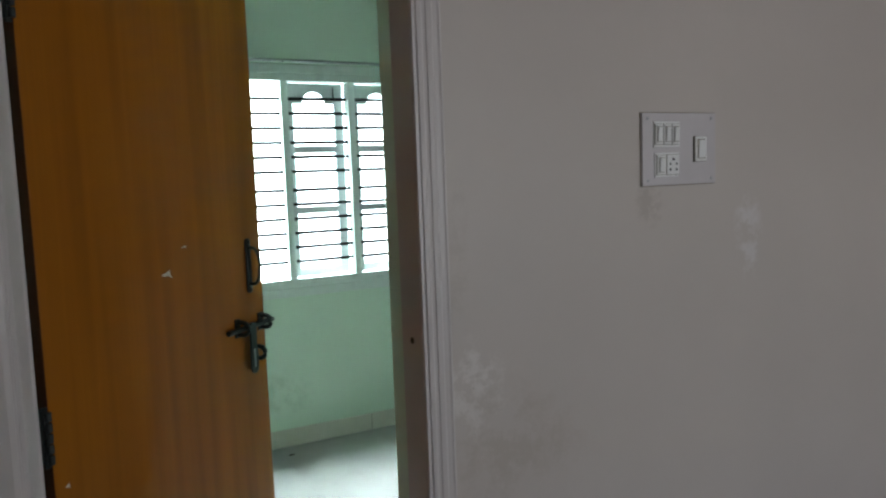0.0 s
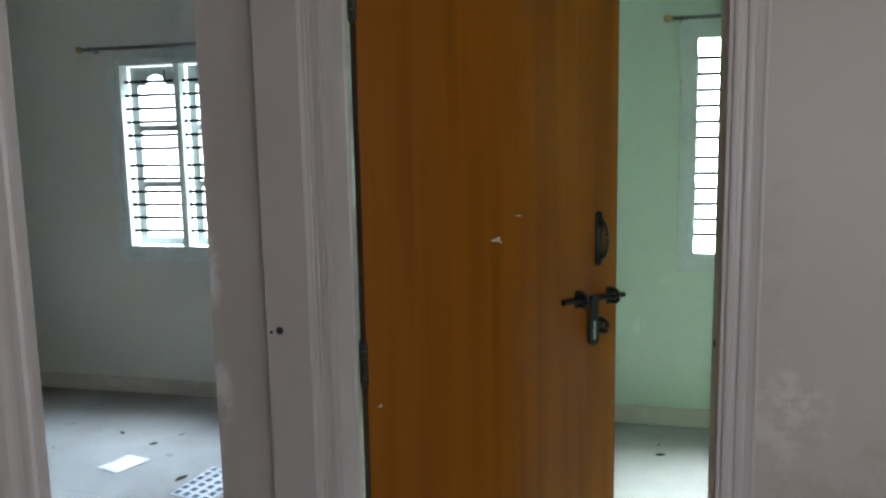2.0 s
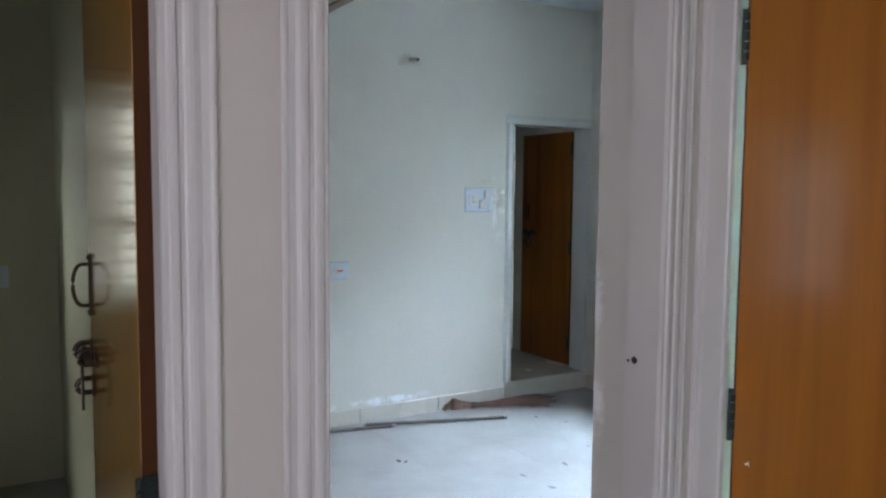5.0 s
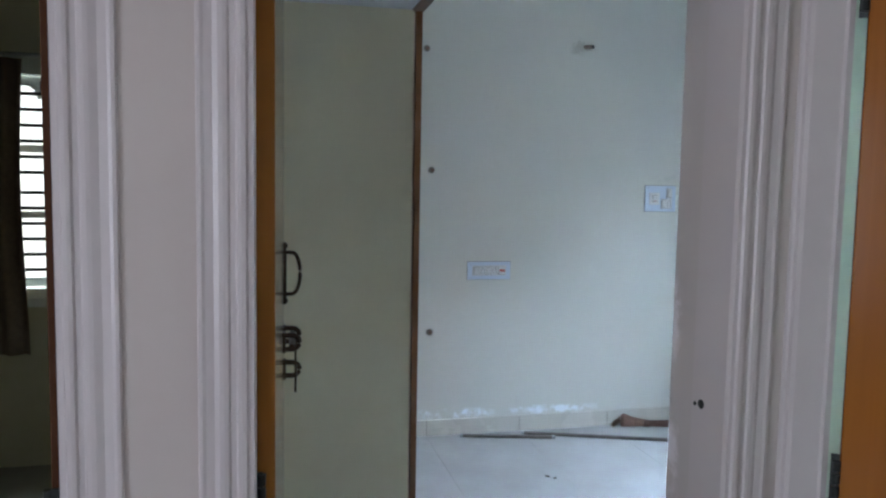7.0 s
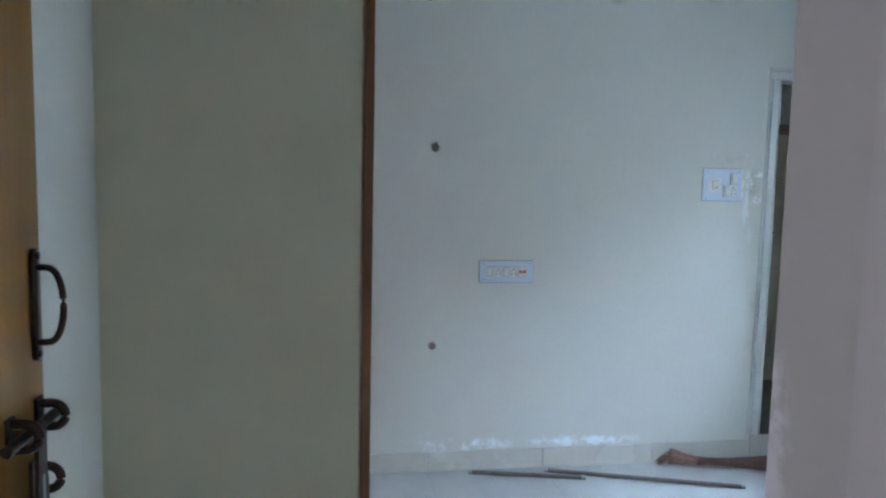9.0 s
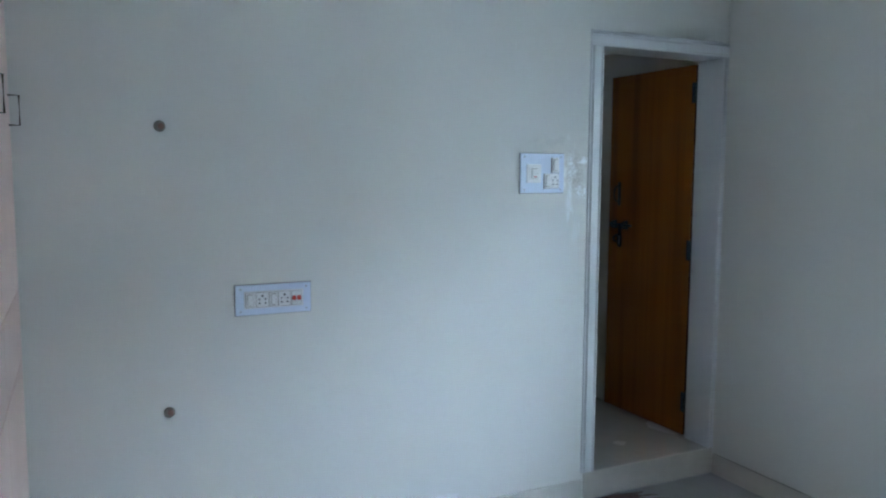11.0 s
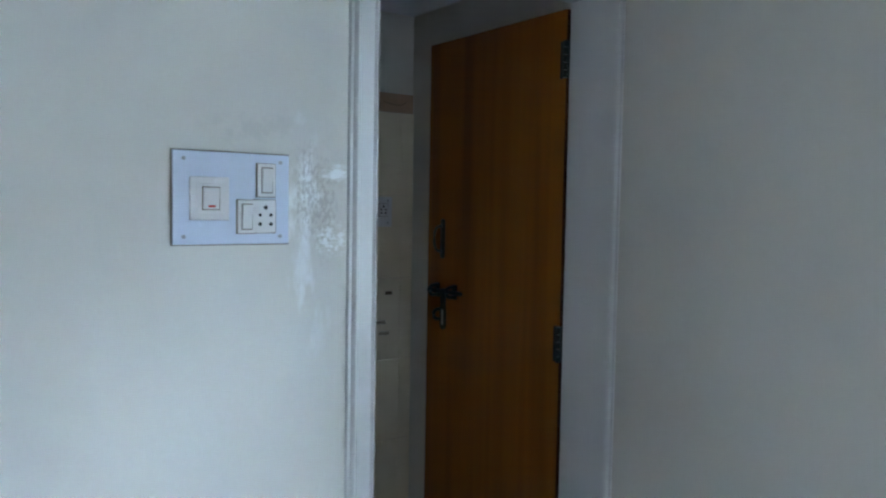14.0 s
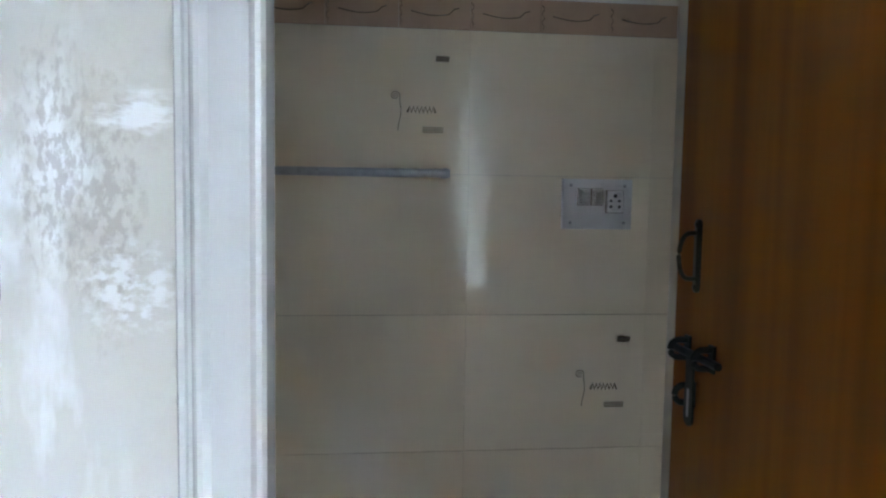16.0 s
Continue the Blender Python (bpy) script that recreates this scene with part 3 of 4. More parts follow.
def door_leaf(door, hx, hy, width, z0, z1, side, turn, material, handle, bolt, hinges, chips=(), proud=0.003, lipping=None):
    """A flush leaf hung at (hx, hy); side +1 hangs left, -1 right; turn opens it into the room."""
    hang = pose(hx, hy, 0, 0, 0, turn * side)
    s = side
    metal = M_BRONZE if material is M_WOOD_Y else M_IRON
    leaf = part("leaf", box(bmnew(), min(0, s * width), max(0, s * width), 0, 0.032, z0, z1, 0.0015), material, door)
    leaf.matrix_basis = hang
    for xa, xb in ((-0.0012, 0.0), (width, width + 0.0012)):
        part("edge_lipping", box(bmnew(), min(s * xa, s * xb), max(s * xa, s * xb), 0.001, 0.031, z0 + 0.002, z1 - 0.002), lipping or M_EDGE, leaf, "darker solid wood edge strip")
    pull_handle(leaf, s * handle[0], handle[1], handle[2], s, metal)
    slide_bolt(leaf, s * bolt[0], s * bolt[1], bolt[2], s, metal)
    for z in hinges:
        hinge(leaf, 0.0, 0.0, z, s, proud)
    for i, (x, z, w, h) in enumerate(chips):
        pts = [(x - w, z + h * 0.2), (x - w * 0.2, z + h * 0.5), (x + w * 0.6, z + h), (x + w * 0.55, z + h * 0.2), (x + w, z - h), (x + w * 0.5, z - h * 0.4), (x, z - h * 0.2), (x - w * 0.5, z - h * 0.3)]
        flat = Matrix(((1, 0, 0, 0), (0, 0, 1, -0.0006), (0, 1, 0, 0), (0, 0, 0, 1)))
        part("chip", prism(bmnew(), pts, 0.0, 0.0008, flat), M_CHIP, leaf, "pale chip in the veneer")
    return leaf


def bolt_hole(door, x, y, z, axis, r=0.008):
    bm = rod(bmnew(), Vector((x, y, z)) - Vector(axis) * 0.001, Vector((x, y, z)) + Vector(axis) * 0.002, r, 14)
    part("bolt_hole", bm, M_BLACK, door, "drilled bolt hole")


# door to the green room
OA, WIDTH_A = 0.030, 0.775
door = thing("door_1", "orange-brown veneered door standing half open, cream moulded frame", "door", wall_frame(OA, 0, "north"), kind="structure")
door_frame(door, None, WIDTH_A, 2.06, 0, 0.075, 0.040, 0.10, M_FRAME, None, moulding, 0.058, splayed_moulding, -0.011)
door_leaf(door, 0.026, 0.067, 0.742, 0.012, 2.045, 1, 42.2, M_WOOD, (0.677, 1.226, 1.372), (0.545, 0.752, 1.142), (1.062, 1.875, 0.25), [(0.355, 1.318, 0.018, 0.010), (0.42, 1.375, 0.012, 0.003), (0.03, 0.955, 0.006, 0.006)])
bolt_hole(door, WIDTH_A - 0.001, 0.048, 1.145, (1, 0, 0))

# door to the bedroom
OB, WIDTH_B = -0.854, 0.744
door = thing("door_2", "brown veneered door folded back into the bedroom, cream moulded frame", "door", wall_frame(0, OB, "west"), kind="structure")
door_frame(door, None, WIDTH_B, 2.06, 0, 0.078, 0.040, 0.10, M_FRAME)
door_leaf(door, 0.027, 0.066, 0.725, 0.012, 2.045, 1, 87.4, M_WOOD_Y, (0.70, 1.254, 1.404), (0.56, 0.728, 1.180), (1.062, 1.875, 0.25), (), -0.020, M_EDGE_L)
bolt_hole(door, WIDTH_B - 0.001, 0.07, 1.178, (1, 0, 0))
bolt_hole(door, WIDTH_B - 0.001, 0.089, 1.174, (1, 0, 0), 0.0035)

# door to the study
WIDTH_C = 0.73
OC = -1.111 - WIDTH_C
door = thing("door_3", "glossy golden-brown door open into the study, cream moulded frame", "door", wall_frame(0, OC, "west"), kind="structure")
door_frame(door, None, WIDTH_C, 2.06, 0, 0.082, 0.045, 0.10, M_FRAME)
door_leaf(door, WIDTH_C - 0.024, 0.06, 0.73, 0.012, 2.045, -1, 90.6, M_WOOD_Y, (0.69, 1.254, 1.398), (0.56, 0.732, 1.175), (1.062, 1.875, 0.25))

# bathroom door
OT, WIDTH_T = 1.952, 0.691
door = thing("door_4", "dark orange-brown bathroom door open inward, white enamel frame", "door", wall_frame(WEST, OT, "west"), kind="structure")
door_frame(door, None, WIDTH_T, 2.02, BATH_Z, 0.067, 0.045, 0.155, M_FRAME_W, 0.033, flat_moulding, 0.055)
door_leaf(door, WIDTH_T - 0.004, 0.165, 0.632, BATH_Z + 0.012, 2.008, -1, 89, M_WOOD, (0.545, 1.296, 1.428), (0.42, 0.598, 1.19), (0.315, 1.093, 1.872), (), 0.008)

# ------------------------------------------------------------------ windows


def barred_window(name, at, label, glazed):
    """Three casements behind one grille; glazed: which of the three sashes are shut."""
    win = thing(name, label, "window", at, kind="structure")
    f, pw, ml, z0, z1 = 0.035, 0.36, 0.04, WZ0 + 0.05, WZ1 - 0.04
    total = 2 * f + 3 * pw + 2 * ml
    bm = bmnew()
    box(bm, 0, f, -0.012, 0.075, WZ0, WZ1, 0.003)
    box(bm, total - f, total, -0.012, 0.075, WZ0, WZ1, 0.003)
    box(bm, f, total - f, -0.012, 0.075, z1, WZ1, 0.003)
    box(bm, f, total - f, -0.012, 0.075, WZ0, z0, 0.003)
    part("window_frame", bm, M_WINFRAME, win)
    for x0, x1, za, zb in ((-0.05, 0.0, WZ0 - 0.05, WZ1 + 0.05), (total, total + 0.05, WZ0 - 0.05, WZ1 + 0.05), (0.0, total, WZ1, WZ1 + 0.05), (0.0, total, WZ0 - 0.05, WZ0)):
        part("window_trim", box(bmnew(), x0, x1, -0.014, 0.0, za, zb, 0.003), M_WINFRAME, win)
    for i in range(2):
        x = f + pw + i * (pw + ml)
        part("mullion", box(bmnew(), x, x + ml, -0.006, 0.07, z0, z1, 0.003), M_WINFRAME, win)
    for i in range(3):
        x = f + i * (pw + ml)
        z = z1 - 0.095
        for k in range(12):
            part("grille_bar", rod(bmnew(), (x - 0.004, 0.035, z), (x + pw + 0.004, 0.035, z), 0.0095, 8), M_BAR, win)
            z -= 0.105 if k == 5 else 0.0815
        part("grille_stay", rod(bmnew(), (x + pw * 0.78, 0.03, z1 - 0.10), (x + pw * 0.78, 0.03, z1 - 0.03), 0.004, 8), M_BAR, win)
        if glazed[i]:
            sash(win, x, z0, pw, z1 - z0, 0)
        else:
            sash(win, x, z0, pw, z1 - z0, 82)
    return win


def sash(win, x, z0, w, h, turn):
    """An outward casement with three lights, the top one arched."""
    s, d = 0.055, 0.03
    m = pose(x, 0.085, z0, 0, 0, turn) if turn else pose(x, 0.085, z0)
    body = bmnew()
    rails = [0.045, h * 0.345, h * 0.66]
    box(body, 0, s, 0, d, 0, h, 0.002)
    box(body, w - s, w, 0, d, 0, h, 0.002)
    box(body, s, w - s, 0, d, 0, 0.045)
    for z in rails[1:]:
        box(body, s, w - s, 0, d, z - 0.019, z + 0.019)
    # arched head
    flat = Matrix(((1, 0, 0, 0), (0, 0, 1, 0), (0, 1, 0, 0), (0, 0, 0, 1)))
    c, r, base = w / 2, (w - 2 * s) * 0.27, h - 0.115
    arc = [(c + r * math.cos(math.pi * k / 14), base + r * math.sin(math.pi * k / 14)) for k in range(15)]
    prism(body, [(s, h), (s, base), *reversed(arc), (w - s, base), (w - s, h)], 0, d, flat)
    ob = part("sash", body, M_SASH, win, "grey painted casement with an arched top light")
    ob.matrix_basis = m
    panes = [(0.045, rails[1] - 0.019), (rails[1] + 0.019, rails[2] - 0.019), (rails[2] + 0.019, h - 0.05)]
    for a, b in panes:
        g = part("pane", box(bmnew(), s - 0.004, w - s + 0.004, d * 0.45, d * 0.58, a - 0.003, b + 0.003), M_GLASS, ob)
        g.visible_shadow = False


barred_window("window_1", pose(WA0, NORTH, 0), "barred mint-white window, one casement swung open", (False, True, True))
barred_window("window_2", pose(WB0, NORTH, 0), "barred white three-part window with arched casements", (True, True, True))


def curtain_rod(x0, x1, label):
    t = thing("curtain_rod", label, "curtain rod", pose(x0, NORTH - 0.06, 2.17), "curtain rods")
    L = x1 - x0
    part("pole", rod(bmnew(), (0, 0, 0), (L, 0, 0), 0.0095, 14), M_STEEL, t, smooth=True)
    for x, s in ((0, -1), (L, 1)):
        bm = bmnew()
        rod(bm, (x, 0, 0), (x + s * 0.012, 0, 0), 0.014, 14)
        bmesh.ops.create_uvsphere(bm, u_segments=16, v_segments=10, radius=0.021, matrix=pose(x + s * 0.026, 0, 0))
        part("finial", bm, M_BRASS, t, "round brass finial", True)
    for x in (0.05, L - 0.05):
        bm = bmnew()
        rod(bm, (x, 0, 0), (x, 0.06, 0), 0.006, 10)
        rod(bm, (x, 0.054, 0), (x, 0.06, 0), 0.022, 16)
        ring(bm, (x, 0, 0), (1, 0, 0), 0.013, 0.004)
        part("bracket", bm, M_STEEL, t)


curtain_rod(0.86, 2.32, "steel curtain rod above the green room window")
curtain_rod(-2.60, -1.02, "steel curtain rod above the bedroom window")

# study window and curtain
barred_window("window_3", wall_frame(STUDY_W, SW0, "west"), "barred study window half hidden by a curtain", (True, True, True))


def curtain(y0, y1, x, z0, z1):
    bm = bmnew()
    n, rows = 90, 9
    grid = []
    for j in range(rows):
        f = j / (rows - 1)
        line = []
        for i in range(n):
            u = i / (n - 1)
            w = 0.030 * (0.55 + 0.45 * f) * math.sin(u * 2 * math.pi * 7 + 0.6 * math.sin(3 * f)) + 0.008 * math.sin(u * 31 + 2 * f)
            line.append(bm.verts.new((x + w, y0 + (y1 - y0) * u + 0.012 * math.sin(5 * f + 9 * u), z1 - (z1 - z0) * f)))
        grid.append(line)
    for a, b in zip(grid, grid[1:]):
        for i in range(n - 1):
            bm.faces.new((a[i], a[i + 1], b[i + 1], b[i]))
    ob = part("curtain", bm, M_CURTAIN, None, smooth=True)
    mod = ob.modifiers.new("cloth", "SOLIDIFY")
    mod.thickness = 0.002
    return tagged(ob, "gathered brown cloth curtain at the study window", "curtain")


curtain(-2.74, -2.03, STUDY_W + 0.07, 0.62, 2.14)
t = thing("curtain_rod", "steel curtain rod above the study window", "curtain rod", pose(STUDY_W + 0.07, -2.85, 2.16), "curtain rods")
part("pole", rod(bmnew(), (0, 0, 0), (0, 1.55, 0), 0.0095, 12), M_STEEL, t)
for y in (0.06, 1.49):
    part("bracket", rod(bmnew(), (0, y, 0), (-0.07, y, 0), 0.007, 10), M_STEEL, t)

# ------------------------------------------------------------------ wardrobe and loft
WX, WY, WH = -1.645, -0.293, 2.16
ward = thing("wardrobe", "cream laminate wardrobe with brown edging and wire handles", "wardrobe", pose(WEST, -0.95, 0))
wl, wd = WX - WEST, WY + 0.95
bm = bmnew()
box(bm, 0.0, wl, 0.0, wd - 0.024, 0.06, WH)
box(bm, 0.02, wl - 0.02, 0.03, wd - 0.06, 0.0, 0.06)
part("carcass", bm, M_LAMI, ward)
part("edge_band", box(bmnew(), wl - 0.016, wl + 0.003, wd - 0.018, wd + 0.006, 0.0, WH, 0.002), M_LIP, ward, "brown wood edge strip")
for i in range(3):
    x0, x1 = i * (wl - 0.02) / 3 + 0.002, (i + 1) * (wl - 0.02) / 3 - 0.002
    for z0, z1, hz, across in ((0.08, 0.88, 0.80, False), (0.886, 1.10, 1.0, True), (1.106, WH - 0.006, 1.66, False)):
        d = part("shutter", box(bmnew(), x0, x1, wd - 0.022, wd - 0.002, z0, z1, 0.0015), M_FRONT, ward, "pale pinkish laminate shutter")
        if hz < 1.5 and i < 2:
            continue
        bm = bmnew()
        if across:
            xc = x0 + 0.12
            tube(bm, [(xc - 0.06, wd - 0.003, hz), (xc - 0.06, wd + 0.030, hz), (xc + 0.06, wd + 0.030, hz), (xc + 0.06, wd - 0.003, hz)], 0.003)
        else:
            xc = x0 + 0.05
            tube(bm, [(xc, wd - 0.003, hz - 0.045), (xc, wd + 0.028, hz - 0.045), (xc, wd + 0.028, hz + 0.045), (xc, wd - 0.003, hz + 0.045)], 0.003)
        part("handle", bm, M_BRONZE, d, "bent bronze wire handle")

loft = thing("loft_cupboard", "overhead cream loft cupboard with brown edging", "cupboard", pose(WEST, -0.95, WH + 0.004))
ll = -WALL - WEST
part("slab", box(bmnew(), 0, ll, 0, wd - 0.03, 0, 0.06), M_CEIL, loft, "white painted loft slab")
part("edge_band", box(bmnew(), 0, ll, wd - 0.028, wd + 0.010, -0.008, 0.028, 0.002), M_LIP, loft, "brown wood edge strip")
for i in range(5):
    x0, x1 = i * ll / 5 + 0.002, (i + 1) * ll / 5 - 0.002
    part("shutter", box(bmnew(), x0, x1, wd - 0.024, wd - 0.004, 0.066, CEIL - WH - 0.02, 0.0015), M_LAMI, loft)

# ------------------------------------------------------------------ switch plates


def switch(plate, x, z, w, h, rocker=True):
    # Slightly larger dark plate under the module paints its shadow gap.
    part("module_gap", box(bmnew(), x - w / 2 - 0.0016, x + w / 2 + 0.0012, -0.0128, -0.008, z - h / 2 - 0.0016, z + h / 2 + 0.0012), M_DIRT_SHADE, plate, "dark plate painting the shadow gap round the switch")
    body = part("switch_module", box(bmnew(), x - w / 2, x + w / 2, -0.016, -0.008, z - h / 2, z + h / 2, 0.0015), M_PLATE_W, plate)
    if rocker:
        m = pose(x, -0.0165, z, 5)
        part("rocker_gap", box(bmnew(), -w * 0.32, w * 0.32, -0.0008, 0.002, -h * 0.40, h * 0.40, 0, pose(x, -0.0166, z)), M_DIRT_SHADE, body)
        part("rocker", box(bmnew(), -w * 0.28, w * 0.28, -0.004, 0.002, -h * 0.36, h * 0.36, 0.001, m), M_PLATE_W, body)
    return body


def socket(plate, x, z, w, h):
    # Same painted shadow gap, here behind the socket.
    part("module_gap", box(bmnew(), x - w / 2 - 0.0016, x + w / 2 + 0.0012, -0.0128, -0.008, z - h / 2 - 0.0016, z + h / 2 + 0.0012), M_DIRT_SHADE, plate, "dark plate painting the shadow gap round the socket")
    body = part("socket", box(bmnew(), x - w / 2, x + w / 2, -0.015, -0.008, z - h / 2, z + h / 2, 0.0015), M_PLATE_W, plate, "five-pin socket")
    bm = bmnew()
    for dx, dz, r in ((0, 0.27, 0.0042), (-0.26, 0.04, 0.0032), (0.26, 0.04, 0.0032), (-0.26, -0.24, 0.0036), (0.26, -0.24, 0.0036)):
        rod(bm, (x + dx * w, -0.0158, z + dz * h), (x + dx * w, -0.0120, z + dz * h), r, 10)
    part("pin_hole", bm, M_BLACK, body, "dark socket holes")


def plate(label, m, w, h, dirt_shade_rim=True, face=M_PLATE):
    p = thing("switch_plate", label, "switch plate", m, "switch plates")
    part("faceplate", box(bmnew(), 0, w, -0.008, 0.0, 0, h, 0.0015), face, p)
    for x in (0.018, w - 0.018):
        for z in (0.014, h - 0.014):
            part("screw", rod(bmnew(), (x, -0.0105, z), (x, -0.007, z), 0.0035, 10), M_STEEL, p)
    # Grubby filler line; on the bedroom red-switch plate it paints the edge shadow.
    if dirt_shade_rim:
        bm = bmnew()
        box(bm, -0.0024, w + 0.0024, -0.0015, 0.0, -0.0024, 0.0)
        box(bm, -0.0024, w + 0.0024, -0.0015, 0.0, h, h + 0.0024)
        box(bm, -0.0024, 0, -0.0015, 0.0, 0, h)
        box(bm, w, w + 0.0024, -0.0015, 0.0, 0, h)
        part("filler_shade_edge", bm, M_DIRT_SHADE, p, "grubby filler line with edge shadow painted in, round the plate")
    return p


p = plate("pale lilac switch plate with five switches and a socket", wall_frame(1.464, 0, "north") @ pose(0, 0, 1.472), 0.27, 0.19, True, M_PLATE_H)
part("switch_tray", box(bmnew(), 0.036, 0.130, -0.012, -0.007, 0.100, 0.168, 0.002), M_PLATE_W, p)
for i in range(3):
    switch(p, 0.053 + 0.030 * i, 0.134, 0.026, 0.052)
part("switch_tray", box(bmnew(), 0.040, 0.128, -0.012, -0.007, 0.022, 0.086, 0.002), M_PLATE_W, p)
switch(p, 0.060, 0.054, 0.028, 0.050)
socket(p, 0.103, 0.054, 0.044, 0.052)
switch(p, 0.206, 0.094, 0.042, 0.066)

p = plate("pale blue switch plate with a boiler switch and socket", wall_frame(WEST, 1.542, "west") @ pose(0, 0, 1.393), 0.215, 0.165)
part("switch_tray", box(bmnew(), 0.028, 0.098, -0.014, -0.007, 0.043, 0.120, 0.002), M_PLATE_W, p)
big = switch(p, 0.064, 0.082, 0.050, 0.052)
part("lamp_slot", box(bmnew(), 0.058, 0.070, -0.0222, -0.0205, 0.066, 0.070), M_RED, big, "small red neon slot")
switch(p, 0.168, 0.117, 0.034, 0.060)
switch(p, 0.130, 0.050, 0.032, 0.060)
socket(p, 0.166, 0.051, 0.040, 0.060)

p = plate("pale socket plate with a red switch", wall_frame(WEST, 0.374, "west") @ pose(0, 0, 0.966), 0.274, 0.109)
part("switch_tray", box(bmnew(), 0.030, 0.245, -0.012, -0.007, 0.024, 0.086, 0.002), M_PLATE_W, p)
switch(p, 0.050, 0.055, 0.028, 0.052)
socket(p, 0.094, 0.055, 0.042, 0.052)
switch(p, 0.134, 0.055, 0.026, 0.052)
socket(p, 0.174, 0.055, 0.042, 0.052)
r = switch(p, 0.218, 0.055, 0.036, 0.050, False)
for x in (0.209, 0.227):
    part("rocker", box(bmnew(), x - 0.007, x + 0.007, -0.020, -0.015, 0.047, 0.063, 0.001), M_RED, r, "red rocker")

p = plate("white socket plate on the bathroom tiles", wall_frame(BATH_W, 2.459, "west") @ pose(0, 0, 1.392), 0.155, 0.108, False, M_PLATE_W)
switch(p, 0.045, 0.070, 0.022, 0.034)
switch(p, 0.075, 0.070, 0.022, 0.034)
socket(p, 0.115, 0.060, 0.036, 0.046)

p = plate("cream socket plate with a red switch on the study wall", wall_frame(STUDY_W, -1.43, "west") @ pose(0, 0, 1.03), 0.175, 0.11, False)
socket(p, 0.05, 0.055, 0.042, 0.052)
r = switch(p, 0.125, 0.055, 0.036, 0.050, False)
part("rocker", box(bmnew(), 0.112, 0.138, -0.020, -0.015, 0.045, 0.065, 0.001), M_RED, r, "red rocker")

# wall plugs and conduit stub
for y, z in ((0.10, 2.338), (0.140, 1.627), (0.143, 0.646)):
    bm = rod(bmnew(), (WEST - 0.002, y, z), (WEST + 0.004, y, z), 0.019, 16)
    plug = tagged(part("wall_plug", bm, M_DIRT_SHADE), "round filled mounting hole in the bedroom wall", "wall plug", "wall plugs")
    part("plug_core", rod(bmnew(), (WEST + 0.001, y + 0.004, z), (WEST + 0.010, y + 0.004, z), 0.010, 12), M_STRAW_L, plug)
bm = rod(bmnew(), (WEST - 0.002, 1.10, 2.402), (WEST + 0.075, 1.118, 2.392), 0.0125, 14)
stub = tagged(part("conduit_stub", bm, M_STUB), "short pipe stub standing out of the wall", "pipe")
part("pipe_bore", rod(bmnew(), (WEST + 0.072, 1.1175, 2.3925), (WEST + 0.0775, 1.1188, 2.3918), 0.0105, 14), M_BLACK, stub)

# ------------------------------------------------------------------ things on the bedroom floor


def broom():
    """A grass broom: flared cut ends, a bound waist and a soft brush lying flat."""
    t = thing("broom", "soft brown grass broom lying on the tile floor", "broom", pose(-3.345, 1.44, 0.0, 0, 0, 76))
    rnd = random.Random(4)
    bm = bmnew()
    for i in range(300):
        a, b = rnd.uniform(-1, 1), rnd.uniform(-1, 1)
        L = 0.70 + 0.10 * rnd.uniform(-1, 1) - 0.10 * abs(a)
        z0 = 0.026 + 0.012 * b
        p0 = (0.10, 0.017 * a, z0)
        p1 = (0.30, 0.036 * a + rnd.uniform(-0.004, 0.004), 0.027 + 0.019 * b * math.sqrt(1 - 0.8 * a * a))
        p2 = (0.52, 0.086 * a + rnd.uniform(-0.006, 0.006), 0.032 + 0.024 * b * math.sqrt(1 - 0.8 * a * a))
        p3 = (L, 0.118 * a + rnd.uniform(-0.02, 0.02), max(0.004, 0.026 + 0.022 * b))
        tube(bm, [p0, p1, p2, p3], 0.0019, 4)
    part("bristles", bm, M_STRAW, t, "dark brown grass bristles")
    bm = bmnew()
    for i in range(90):
        ang = i * 2.39996
        r = math.sqrt((i + 0.5) / 90)
        y, z = r * math.cos(ang), r * math.sin(ang)
        tube(bm, [(-0.02 + rnd.uniform(-0.012, 0.010), 0.046 * y, 0.044 + 0.040 * z), (0.05, 0.030 * y, 0.034 + 0.028 * z), (0.14, 0.018 * y, 0.028 + 0.017 * z)], 0.0032, 5)
    tuft = bmnew()
    for i in range(26):
        a, b = rnd.uniform(-1, 1), rnd.uniform(0, 1)
        tube(tuft, [(-0.03, 0.030 * a, 0.03 + 0.03 * b), (-0.06, 0.045 * a, 0.022 + 0.025 * b), (-0.07 - 0.03 * rnd.random(), 0.055 * a, 0.004 + 0.012 * b)], 0.0013, 4)
    part("tuft", tuft, M_TUFT, t, "frayed tan straw end")
    part("grip", bm, M_STRAW_L, t, "bundled straw stalks with dark cut ends")
    bm = bmnew()
    for x in (0.118, 0.127, 0.136, 0.150):
        ring(bm, (x, 0, 0.027), (1, 0, 0), 0.021, 0.0035)
    part("binding", bm, M_STRAW, t, "cord binding round the waist")


broom()


def floor_rod(a, b):
    bm = rod(bmnew(), (*a, 0.0115), (*b, 0.0115), 0.0110, 12)
    ob = tagged(part("curtain_pole", bm, M_POLE, smooth=False), "loose dull brown metal curtain pole lying on the floor", "pole", "loose poles")
    d = (Vector(b) - Vector(a)).normalized() * 0.02
    for p in (a, b):
        e = Vector(p)
        part("end_cap", rod(bmnew(), (e.x - d.x * 0.5, e.y - d.y * 0.5, 0.0122), (e.x + d.x * 0.5, e.y + d.y * 0.5, 0.0122), 0.0116, 12), M_STEEL, ob)


